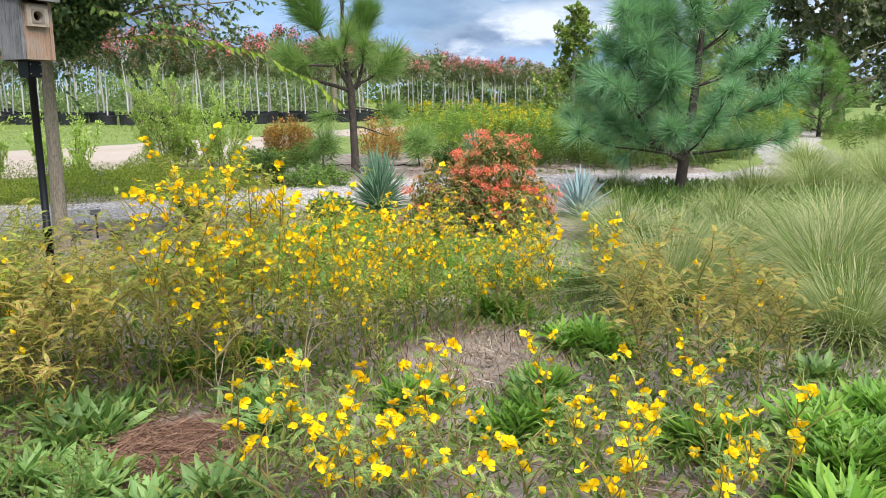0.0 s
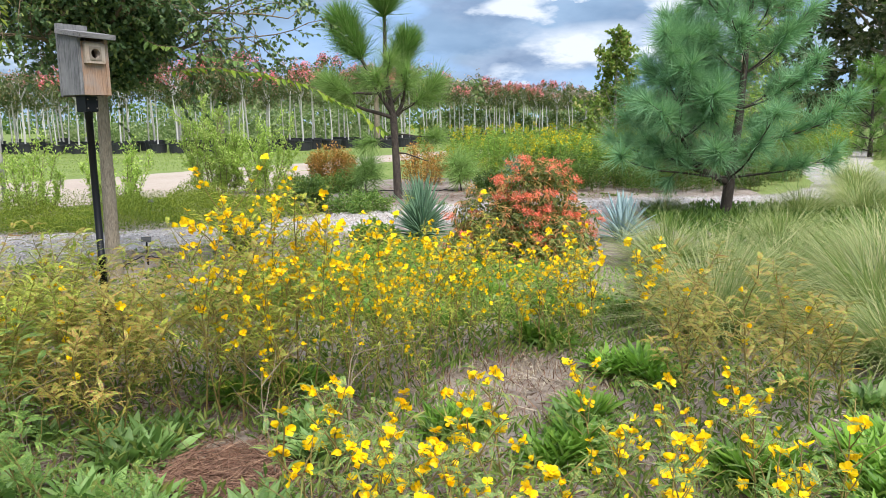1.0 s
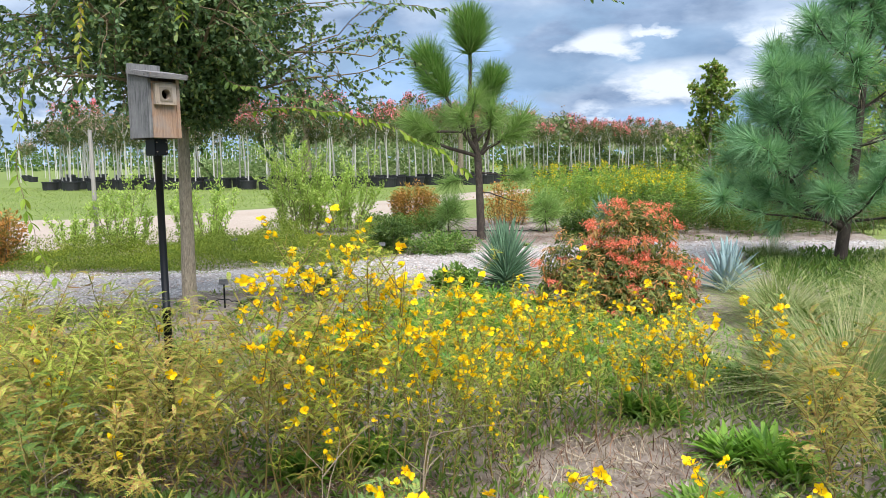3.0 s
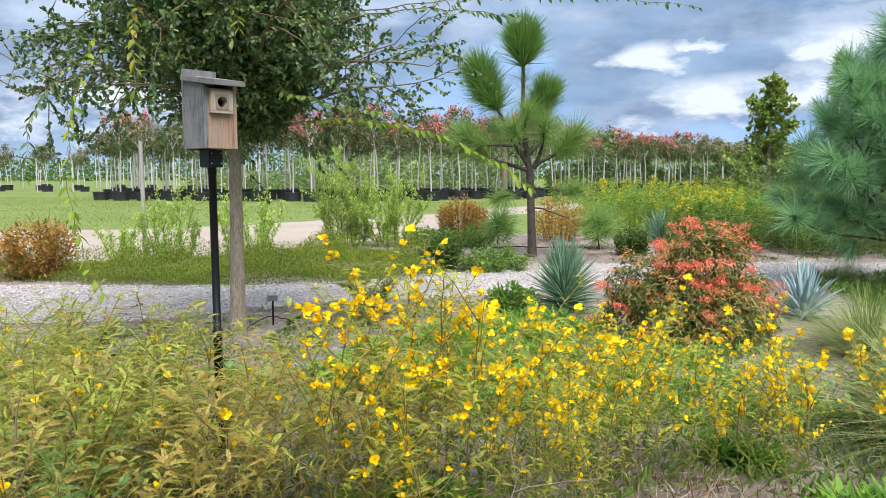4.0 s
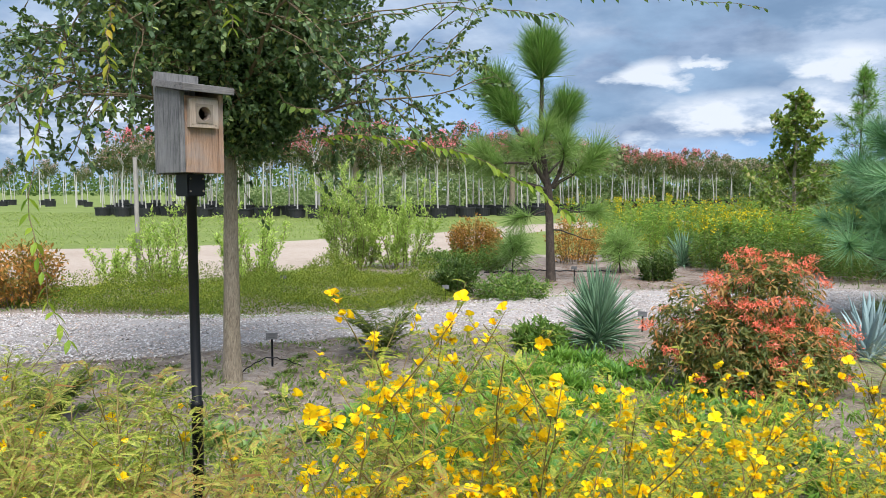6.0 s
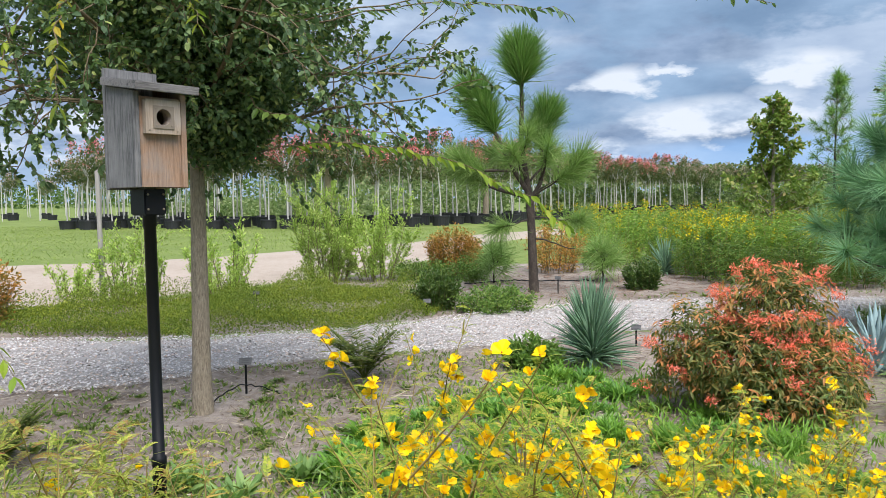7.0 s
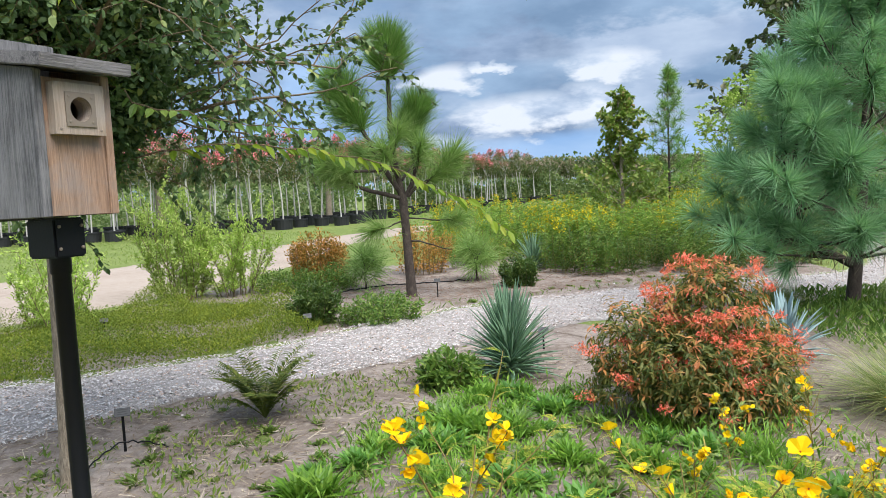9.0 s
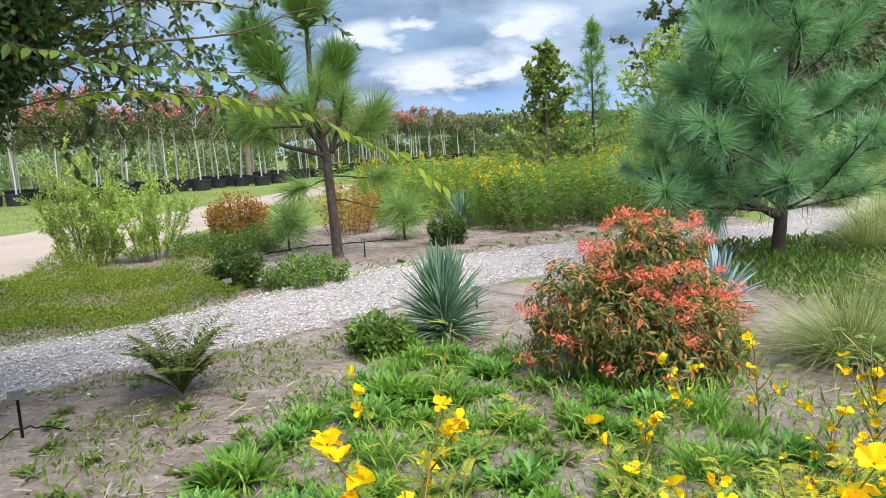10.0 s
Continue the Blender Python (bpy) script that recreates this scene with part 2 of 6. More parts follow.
BARK = bark_material("grey_brown_bark", [(0.30, (0.10, 0.075, 0.052)), (0.5, (0.29, 0.235, 0.17)), (0.68, (0.46, 0.39, 0.295))], 0.22, 95)
PINE_BARK = bark_material("dark_pine_bark", [(0.28, (0.02, 0.016, 0.014)), (0.5, (0.055, 0.043, 0.036)), (0.75, (0.12, 0.098, 0.08))], 0.5, 22)
PALE_BARK = bark_material("pale_smooth_bark", [(0.3, (0.33, 0.31, 0.28)), (0.55, (0.48, 0.46, 0.42)), (0.8, (0.58, 0.56, 0.52))], 0.15, 12)
TWIG = bark_material("brown_twig", [(0.3, (0.10, 0.07, 0.045)), (0.6, (0.20, 0.15, 0.09)), (0.8, (0.27, 0.215, 0.135))], 0.2, 60)
DRY_STEM = bark_material("pale_dry_stem", [(0.3, (0.15, 0.115, 0.075)), (0.6, (0.28, 0.22, 0.145)), (0.8, (0.36, 0.30, 0.21))], 0.2, 60)
GREEN_STEM = leaf_material("olive_stem", [(0.0, (0.16, 0.15, 0.045)), (0.5, (0.22, 0.17, 0.065)), (1.0, (0.25, 0.13, 0.065))], 0.1)
PEA_LEAF = leaf_material("pea_leaf", [(0.0, (0.17, 0.23, 0.04)), (0.4, (0.31, 0.36, 0.062)), (0.75, (0.46, 0.46, 0.09)), (1.0, (0.58, 0.40, 0.11))], 0.5)
DUSTY_PEA = leaf_material("dusty_pea_leaf", [(0.0, (0.10, 0.17, 0.055)), (0.5, (0.19, 0.27, 0.09)), (0.85, (0.32, 0.36, 0.10)), (1.0, (0.40, 0.30, 0.10))], 0.4)
RUST_LEAF = leaf_material("rusty_pea_leaf", [(0.0, (0.20, 0.25, 0.05)), (0.35, (0.33, 0.31, 0.075)), (0.6, (0.33, 0.18, 0.065)), (0.85, (0.24, 0.09, 0.05)), (1.0, (0.42, 0.38, 0.12))], 0.35)
CLUMP_LEAF = leaf_material("bright_lance_leaf", [(0.0, (0.08, 0.165, 0.028)), (0.5, (0.15, 0.28, 0.045)), (1.0, (0.25, 0.37, 0.075))], 0.45, 0.45)
BROAD_LEAF = leaf_material("dusty_green_broad_leaf", [(0.0, (0.12, 0.20, 0.065)), (0.6, (0.20, 0.30, 0.105)), (1.0, (0.29, 0.38, 0.15))], 0.4, 0.5)
OAK_LEAF = leaf_material("dark_glossy_tree_leaf", [(0.0, (0.036, 0.06, 0.03)), (0.5, (0.085, 0.135, 0.058)), (0.85, (0.155, 0.21, 0.09)), (1.0, (0.28, 0.31, 0.10))], 0.25, 0.5, 0.3)
LIME_LEAF = leaf_material("lime_young_leaf", [(0.0, (0.14, 0.22, 0.03)), (0.6, (0.26, 0.34, 0.045)), (1.0, (0.38, 0.38, 0.06))], 0.5)
GOLD_LEAF = leaf_material("yellowing_tree_leaf", [(0.0, (0.11, 0.16, 0.03)), (0.6, (0.24, 0.26, 0.04)), (1.0, (0.48, 0.34, 0.045))], 0.45)
NEEDLE = leaf_material("long_pine_needle", [(0.0, (0.075, 0.15, 0.04)), (0.5, (0.15, 0.27, 0.075)), (0.9, (0.26, 0.38, 0.13)), (1.0, (0.32, 0.32, 0.15))], 0.5, 0.45)
NEEDLE_BLUE = leaf_material("bluish_pine_needle", [(0.0, (0.095, 0.20, 0.105)), (0.5, (0.19, 0.335, 0.18)), (1.0, (0.30, 0.44, 0.265))], 0.45, 0.45)
PALE_NEEDLE = leaf_material("pale_young_needle", [(0.0, (0.15, 0.24, 0.07)), (0.5, (0.27, 0.39, 0.13)), (1.0, (0.42, 0.50, 0.22))], 0.55)
MUHLY = leaf_material("pale_fine_grass", [(0.0, (0.12, 0.17, 0.055)), (0.45, (0.27, 0.31, 0.12)), (0.75, (0.44, 0.42, 0.20)), (1.0, (0.56, 0.48, 0.29))], 0.4)
YUCCA = leaf_material("blue_green_agave_leaf", [(0.0, (0.09, 0.16, 0.10)), (0.6, (0.17, 0.27, 0.17)), (1.0, (0.29, 0.38, 0.27))], 0.10, 0.5, 0.3)
YUCCA_SILVER = leaf_material("silver_blue_agave_leaf", [(0.0, (0.20, 0.29, 0.29)), (1.0, (0.33, 0.42, 0.42))], 0.08, 0.5, 0.3)
CYCAD = leaf_material("dark_cycad_leaf", [(0.0, (0.06, 0.085, 0.02)), (0.7, (0.115, 0.14, 0.035)), (1.0, (0.20, 0.20, 0.06))], 0.2, 0.6, 0.15)
CORAL_LEAF = leaf_material("olive_shrub_leaf", [(0.0, (0.05, 0.075, 0.024)), (0.45, (0.135, 0.155, 0.048)), (0.8, (0.27, 0.24, 0.075)), (1.0, (0.40, 0.22, 0.09))], 0.4)
FLUSH_LEAF = leaf_material("orange_young_leaf", [(0.0, (0.26, 0.17, 0.06)), (0.5, (0.46, 0.21, 0.09)), (1.0, (0.62, 0.23, 0.13))], 0.4)
CORAL_BLOOM = leaf_material("coral_red_blossom", [(0.0, (0.72, 0.13, 0.10)), (0.5, (0.88, 0.24, 0.175)), (1.0, (0.92, 0.40, 0.31))], 0.35)
RUST_BUSH = leaf_material("rust_orange_leaf", [(0.0, (0.17, 0.15, 0.045)), (0.35, (0.38, 0.20, 0.065)), (0.8, (0.54, 0.22, 0.08)), (1.0, (0.64, 0.32, 0.12))], 0.35)
DARK_SHRUB = leaf_material("dark_shrub_leaf", [(0.0, (0.025, 0.05, 0.015)), (0.6, (0.065, 0.105, 0.025)), (1.0, (0.12, 0.155, 0.04))], 0.3)
MID_SHRUB = leaf_material("mid_green_shrub_leaf", [(0.0, (0.06, 0.11, 0.03)), (0.6, (0.125, 0.20, 0.045)), (1.0, (0.23, 0.29, 0.08))], 0.4)
WILLOW = leaf_material("light_green_willow_leaf", [(0.0, (0.24, 0.34, 0.07)), (0.5, (0.38, 0.48, 0.12)), (1.0, (0.53, 0.58, 0.22))], 0.5)
CARPET = leaf_material("olive_carpet_leaf", [(0.0, (0.07, 0.10, 0.018)), (0.5, (0.20, 0.23, 0.036)), (1.0, (0.36, 0.36, 0.06))], 0.3, 0.6, 0.2, 1.3, 1.25)
GOLD_BLOOM = leaf_material("golden_blossom", [(0.0, (0.48, 0.37, 0.03)), (1.0, (0.74, 0.56, 0.05))], 0.35)
PETAL = leaf_material("yellow_petal", [(0.0, (0.87, 0.46, 0.003)), (0.5, (0.94, 0.56, 0.004)), (1.0, (0.97, 0.65, 0.010))], 0.35, 0.5, 0.2, 40.0, 0.1)
THROAT = plain_material("rusty_flower_centre", (0.33, 0.10, 0.02), 0.7)
PINK_BLOOM = leaf_material("pink_crape_blossom", [(0.0, (0.52, 0.11, 0.14)), (0.6, (0.70, 0.20, 0.24)), (1.0, (0.70, 0.36, 0.36))], 0.35)
PALE_BLOOM = leaf_material("faded_pink_blossom", [(0.0, (0.28, 0.17, 0.15)), (1.0, (0.46, 0.33, 0.30))], 0.3)
CRAPE_LEAF = leaf_material("crape_leaf", [(0.0, (0.045, 0.058, 0.028)), (0.6, (0.10, 0.115, 0.05)), (1.0, (0.20, 0.145, 0.08))], 0.35)
GREY_TREE_LEAF = leaf_material("grey_green_oak_leaf", [(0.0, (0.05, 0.06, 0.035)), (0.6, (0.11, 0.12, 0.068)), (1.0, (0.20, 0.185, 0.115))], 0.3)
HAZE_LEAF = leaf_material("muted_far_leaf", [(0.0, (0.09, 0.12, 0.06)), (0.5, (0.17, 0.20, 0.09)), (0.85, (0.29, 0.26, 0.16)), (1.0, (0.44, 0.26, 0.24))], 0.35, 0.6, 0.2, 0.25, 0.7)
STOCK_LEAF = leaf_material("nursery_shrub_leaf", [(0.0, (0.09, 0.125, 0.055)), (0.5, (0.18, 0.225, 0.095)), (0.85, (0.29, 0.33, 0.16)), (1.0, (0.36, 0.34, 0.22))], 0.35, 0.6, 0.2, 0.25, 0.7)
DEEP_CLUMP = leaf_material("deep_green_clump_leaf", [(0.0, (0.055, 0.13, 0.028)), (0.5, (0.12, 0.26, 0.055)), (1.0, (0.24, 0.38, 0.11))], 0.4, 0.42)
YOUNG_LEAF = leaf_material("yellow_green_young_leaf", [(0.0, (0.12, 0.18, 0.045)), (0.5, (0.25, 0.33, 0.08)), (0.85, (0.38, 0.41, 0.12)), (1.0, (0.40, 0.26, 0.13))], 0.45)
MEADOW_LEAF = leaf_material("lush_meadow_leaf", [(0.0, (0.085, 0.155, 0.04)), (0.5, (0.19, 0.30, 0.065)), (1.0, (0.36, 0.44, 0.10))], 0.45)
FERN_LEAF = leaf_material("olive_feather_leaf", [(0.0, (0.17, 0.22, 0.04)), (0.5, (0.35, 0.39, 0.08)), (0.85, (0.52, 0.51, 0.14)), (1.0, (0.56, 0.44, 0.14))], 0.5)
WEED = leaf_material("mixed_weed_leaf", [(0.0, (0.06, 0.10, 0.025)), (0.5, (0.125, 0.175, 0.04)), (1.0, (0.24, 0.245, 0.08))], 0.35)
LAWN_BLADE = leaf_material("lawn_blade", [(0.0, (0.15, 0.20, 0.045)), (0.6, (0.23, 0.30, 0.07)), (1.0, (0.35, 0.35, 0.13))], 0.35)


# ---- building tools ----
RNG = np.random.default_rng(7)


class Geo:
    """Gathers vertices and faces of one mesh."""

    def __init__(self):
        self.v, self.f, self.m, self.n = [], [], [], 0

    def add(self, verts, faces, mat=0):
        verts, faces = np.asarray(verts, float).reshape(-1, 3), np.asarray(faces, int)
        self.v.append(verts)
        self.f.append(faces + self.n)
        self.m.append(np.full(len(faces), mat, int))
        self.n += len(verts)

    def mesh(self, name, mats, smooth=False):
        me = bpy.data.meshes.new(name)
        verts = np.concatenate(self.v)
        loops = np.concatenate([f.ravel() for f in self.f])
        sizes = np.concatenate([np.full(len(f), f.shape[1], int) for f in self.f])
        starts = np.concatenate(([0], np.cumsum(sizes)[:-1]))
        me.vertices.add(len(verts))
        me.vertices.foreach_set("co", verts.ravel())
        me.loops.add(len(loops))
        me.loops.foreach_set("vertex_index", loops)
        me.polygons.add(len(sizes))
        me.polygons.foreach_set("loop_start", starts)
        me.polygons.foreach_set("material_index", np.concatenate(self.m))
        me.polygons.foreach_set("use_smooth", np.full(len(sizes), smooth))
        for mt in (mats if isinstance(mats, (list, tuple)) else [mats]):
            me.materials.append(mt)
        me.update(calc_edges=True)
        return me


def part(name, geo, mats, parent=None, label="", smooth=False):
    me = geo if isinstance(geo, bpy.types.Mesh) else geo.mesh(name, mats, smooth)
    ob = new(name, me)
    if parent:
        ob.parent = parent
    if label:
        ob["label"] = label
    return ob


def thing(name, label, category, group="", kind=""):
    return tagged(new(name), label, category, group, kind)


def unit(a):
    return a / np.maximum(np.linalg.norm(a, axis=-1, keepdims=True), 1e-9)


def turned(d, roll):
    """Matrices whose y axis is d and whose z axis is as upright as it can be, then rolled about d."""
    d = unit(np.asarray(d, float))
    ref = np.tile([0.0, 0.0, 1.0], (len(d), 1))
    ref[np.abs(d[:, 2]) > 0.97] = (0.3, 1.0, 0.0)
    x = unit(np.cross(d, ref))
    z = np.cross(x, d)
    c, s = np.cos(roll)[:, None], np.sin(roll)[:, None]
    return np.stack([x * c + z * s, d, z * c - x * s], axis=2)


def stamp(geo, template, pos, dirs, size, roll=0.4, mat=0, rng=RNG):
    """Sets a copy of the template at every place, along every direction."""
    tv, tf = template
    pos, dirs = np.asarray(pos, float).reshape(-1, 3), np.asarray(dirs, float).reshape(-1, 3)
    k = len(pos)
    if not k:
        return
    size = np.broadcast_to(size, (k,))
    m = turned(dirs, rng.normal(0, roll, k))
    verts = np.einsum("kij,vj->kvi", m, tv) * size[:, None, None] + pos[:, None, :]
    faces = tf[None] + (np.arange(k) * len(tv))[:, None, None]
    geo.add(verts.reshape(-1, 3), faces.reshape(-1, tf.shape[1]), mat)


def leaf(width=0.35, segs=2, droop=0.15, fold=0.12, peak=0.45, stem=0.0):
    """A leaf one unit long along y: three columns, folded along its midrib."""
    t = np.linspace(0, 1, segs + 1)
    w = width / 2 * np.clip(np.where(t < peak, t / peak, (1 - t) / (1 - peak)), 0, 1) ** 0.7
    w[0] = max(stem, 0.05 * width)
    w[-1] = 0.03 * width
    y, z = t, -droop * t ** 2
    rows = np.stack([np.stack([-w, y, z + fold * w * 2], 1), np.stack([w * 0, y, z], 1), np.stack([w, y, z + fold * w * 2], 1)], 1)
    f = [(3 * i + j, 3 * i + j + 1, 3 * i + j + 4, 3 * i + j + 3) for i in range(segs) for j in (0, 1)]
    return rows.reshape(-1, 3), np.array(f)


def oval(width=0.5, droop=0.12):
    """A rounded six-cornered leaf."""
    w = width / 2
    return np.array([(0, 0, 0), (w * 0.85, 0.28, 0.03), (w * 0.9, 0.66, 0.02), (0, 1, -droop), (-w * 0.9, 0.66, 0.02), (-w * 0.85, 0.28, 0.03)], float), np.array([(0, 1, 2, 3, 4, 5)])


def blunt_leaf(width=0.15, segs=5, droop=0.3, fold=0.1):
    """A spoon-shaped leaf with a rounded tip, bent over towards its end."""
    t = np.linspace(0, 1, segs + 1)
    w = width / 2 * np.interp(t, (0, 0.25, 0.6, 0.85, 0.96, 1.0), (0.28, 0.5, 1.0, 0.85, 0.45, 0.08))
    y, z = t * (1 - 0.12 * droop * t), -droop * t ** 2.2
    rows = np.stack([np.stack([-w, y, z + fold * w * 2], 1), np.stack([w * 0, y, z], 1), np.stack([w, y, z + fold * w * 2], 1)], 1)
    return rows.reshape(-1, 3), np.array([(3 * i + j, 3 * i + j + 1, 3 * i + j + 4, 3 * i + j + 3) for i in range(segs) for j in (0, 1)])


def diamond(width=0.4, droop=0.1):
    """A four-cornered leaflet."""
    return np.array([(0, 0, 0), (width / 2, 0.45, 0.02), (0, 1, -droop), (-width / 2, 0.45, 0.02)], float), np.array([(0, 1, 2, 3)])


def blade(width=0.02, segs=3, droop=0.5, taper=0.8):
    """A grass blade, bent over."""
    t = np.linspace(0, 1, segs + 1)
    w = width / 2 * (1 - taper * t ** 1.5)
    y, z = t * (1 - 0.25 * droop * t), -droop * t ** 2
    rows = np.stack([np.stack([-w, y, z], 1), np.stack([w, y, z], 1)], 1)
    return rows.reshape(-1, 3), np.array([(2 * i, 2 * i + 1, 2 * i + 3, 2 * i + 2) for i in range(segs)])


def needle(width=0.012, droop=0.12):
    return np.array([(-width / 2, 0, 0), (width / 2, 0.1, 0.01), (width * 0.15, 1, -droop), (-width * 0.15, 1, -droop)], float), np.array([(0, 1, 2, 3)])


def tube(geo, pts, radii, sides=6, mat=0, cap=True):
    pts = np.asarray(pts, float)
    radii = np.broadcast_to(radii, (len(pts),))
    d = unit(np.gradient(pts, axis=0))
    m = turned(d, np.zeros(len(pts)))
    a = np.linspace(0, 2 * np.pi, sides, endpoint=False)
    ring = m[:, :, 0][:, None] * np.cos(a)[None, :, None] + m[:, :, 2][:, None] * np.sin(a)[None, :, None]
    verts = pts[:, None] + ring * radii[:, None, None]
    f = [(i * sides + j, i * sides + (j + 1) % sides, (i + 1) * sides + (j + 1) % sides, (i + 1) * sides + j) for i in range(len(pts) - 1) for j in range(sides)]
    geo.add(verts.reshape(-1, 3), f, mat)
    if cap:
        geo.add(verts[-1], [tuple(range(sides))], mat)


def box(geo, lo, hi, mat=0, bevel=0.0):
    bm = bmesh.new()
    bmesh.ops.create_cube(bm, size=1)
    for v in bm.verts:
        v.co = [(a + b) / 2 + c * (b - a) for a, b, c in zip(lo, hi, v.co)]
    if bevel:
        bmesh.ops.bevel(bm, geom=bm.edges[:], offset=bevel, segments=2, affect="EDGES")
    from_bmesh(geo, bm, mat)


def from_bmesh(geo, bm, mat=0):
    bmesh.ops.triangulate(bm, faces=bm.faces[:])
    bm.verts.index_update()
    geo.add([v.co[:] for v in bm.verts], [[v.index for v in f.verts] for f in bm.faces], mat)
    bm.free()


def lathe(geo, profile, sides=24, mat=0, centre=(0, 0, 0)):
    a = np.linspace(0, 2 * np.pi, sides, endpoint=False)
    verts = np.array([[(r * math.cos(t) + centre[0], r * math.sin(t) + centre[1], z + centre[2]) for t in a] for r, z in profile])
    f = [(i * sides + j, i * sides + (j + 1) % sides, (i + 1) * sides + (j + 1) % sides, (i + 1) * sides + j) for i in range(len(profile) - 1) for j in range(sides)]
    geo.add(verts.reshape(-1, 3), f, mat)


def bent(start, direction, length, steps, wander, droop=0.0, rng=RNG):
    """A wandering line from start."""
    d = unit(np.asarray(direction, float))
    pts = [np.asarray(start, float)]
    for i in range(steps):
        d = unit(d + rng.normal(0, wander, 3) + np.array([0, 0, -droop]))
        pts.append(pts[-1] + d * length / steps)
    return np.array(pts)


def along(pts, k, lo=0.0, hi=1.0, rng=RNG, even=False):
    """k places and directions on a line."""
    t = (np.linspace(lo, hi, k) if even else rng.uniform(lo, hi, k)) * (len(pts) - 1)
    i = np.minimum(t.astype(int), len(pts) - 2)
    f = (t - i)[:, None]
    return pts[i] * (1 - f) + pts[i + 1] * f, unit(pts[i + 1] - pts[i])


def sphere_dirs(k, rng=RNG, low=-1.0):
    z = rng.uniform(low, 1, k)
    a = rng.uniform(0, 2 * np.pi, k)
    r = np.sqrt(1 - z * z)
    return np.stack([r * np.cos(a), r * np.sin(a), z], 1)


def at(x, y, z=0.0, turn=0.0, size=1.0, tilt=0.0):
    return Matrix.Translation((x, y, z)) @ Euler((tilt, 0, turn)).to_matrix().to_4x4() @ Matrix.Scale(size, 4)


def strew(protos, spots):
    """Stands the prototypes, and copies of them, on the spots (x, y, size)."""
    rng = np.random.default_rng(len(spots) + 11)
    first, made = {}, []
    for i, (x, y, s) in enumerate(spots):
        p = protos[i % len(protos)]
        m = at(x, y, 0, rng.uniform(0, 2 * math.pi), s)
        if p in first:
            made.append(copy_thing(p, m))
        else:
            first[p] = m
    for p, m in first.items():
        p.matrix_basis = m
        made.append(p)
    return made


def inside(poly, x, y):
    poly = np.asarray(poly, float)
    x, y = np.asarray(x, float), np.asarray(y, float)
    hit = np.zeros(x.shape, bool)
    j = len(poly) - 1
    for i in range(len(poly)):
        (xi, yi), (xj, yj) = poly[i], poly[j]
        with np.errstate(divide="ignore", invalid="ignore"):
            cross = ((yi > y) != (yj > y)) & (x < (xj - xi) * (y - yi) / (yj - yi + 1e-12) + xi)
        hit ^= cross
        j = i
    return hit


def fill(poly, k, rng=RNG):
    """k places inside an outline."""
    poly = np.asarray(poly, float)
    lo, hi = poly.min(0), poly.max(0)
    got = np.zeros((0, 2))
    while len(got) < k:
        p = rng.uniform(lo, hi, (k * 3, 2))
        got = np.concatenate([got, p[inside(poly, p[:, 0], p[:, 1])]])
    return got[:k]


def apart(poly, k, gap, rng, holes=()):
    """Up to k places inside an outline, at least gap from one another and outside the holes (x, y, r)."""
    out_ = []
    for p in fill(poly, k * 14, rng):
        if any((p[0] - a) ** 2 + (p[1] - b) ** 2 < r * r for a, b, r in holes):
            continue
        if all((p[0] - q[0]) ** 2 + (p[1] - q[1]) ** 2 > gap * gap for q in out_):
            out_.append(p)
            if len(out_) == k:
                break
    return out_


def frayed(edge, step=0.12, amount=0.05, rng=RNG):
    """A line with finer points and uneven run."""
    edge = np.asarray(edge, float)
    seg = np.linalg.norm(np.diff(edge, axis=0), axis=1)
    s = np.concatenate(([0], np.cumsum(seg)))
    t = np.arange(0, s[-1], step)
    # a smooth line through the corners
    p = np.stack([np.interp(t, s, edge[:, 0]), np.interp(t, s, edge[:, 1])], 1)
    k = np.ones(9) / 9
    pad = np.pad(p, ((4, 4), (0, 0)), "edge")
    p = np.stack([np.convolve(pad[:, 0], k, "valid"), np.convolve(pad[:, 1], k, "valid")], 1)
    return p + rng.normal(0, amount, p.shape)


def ribbon(name, near, far, z, mats, label, category, wavy=0.01):
    """A strip of ground between two lines, with a skirt down to the ground."""
    k = 160
    rows = []
    for e in (near, far):
        e = frayed(e)
        t = np.linspace(0, len(e) - 1, k)
        rows.append(np.stack([np.interp(t, np.arange(len(e)), e[:, 0]), np.interp(t, np.arange(len(e)), e[:, 1])], 1))
    across = np.linspace(0, 1, 14)
    xy = rows[0][:, None] * (1 - across[None, :, None]) + rows[1][:, None] * across[None, :, None]
    zz = np.full((k, 14), z) + np.where((np.arange(14) == 0) | (np.arange(14) == 13), -z - 0.02, 0)[None]
    zz[:, 1:13] += RNG.normal(0, wavy, (k, 12))
    geo = Geo()
    geo.add(np.dstack([xy, zz]).reshape(-1, 3), [(i * 14 + j, i * 14 + j + 1, (i + 1) * 14 + j + 1, (i + 1) * 14 + j) for i in range(k - 1) for j in range(13)])
    ob = part(name, geo, mats, None, "", True)
    return tagged(ob, label, category, "", "structure"), np.concatenate([rows[0], rows[1][::-1]])


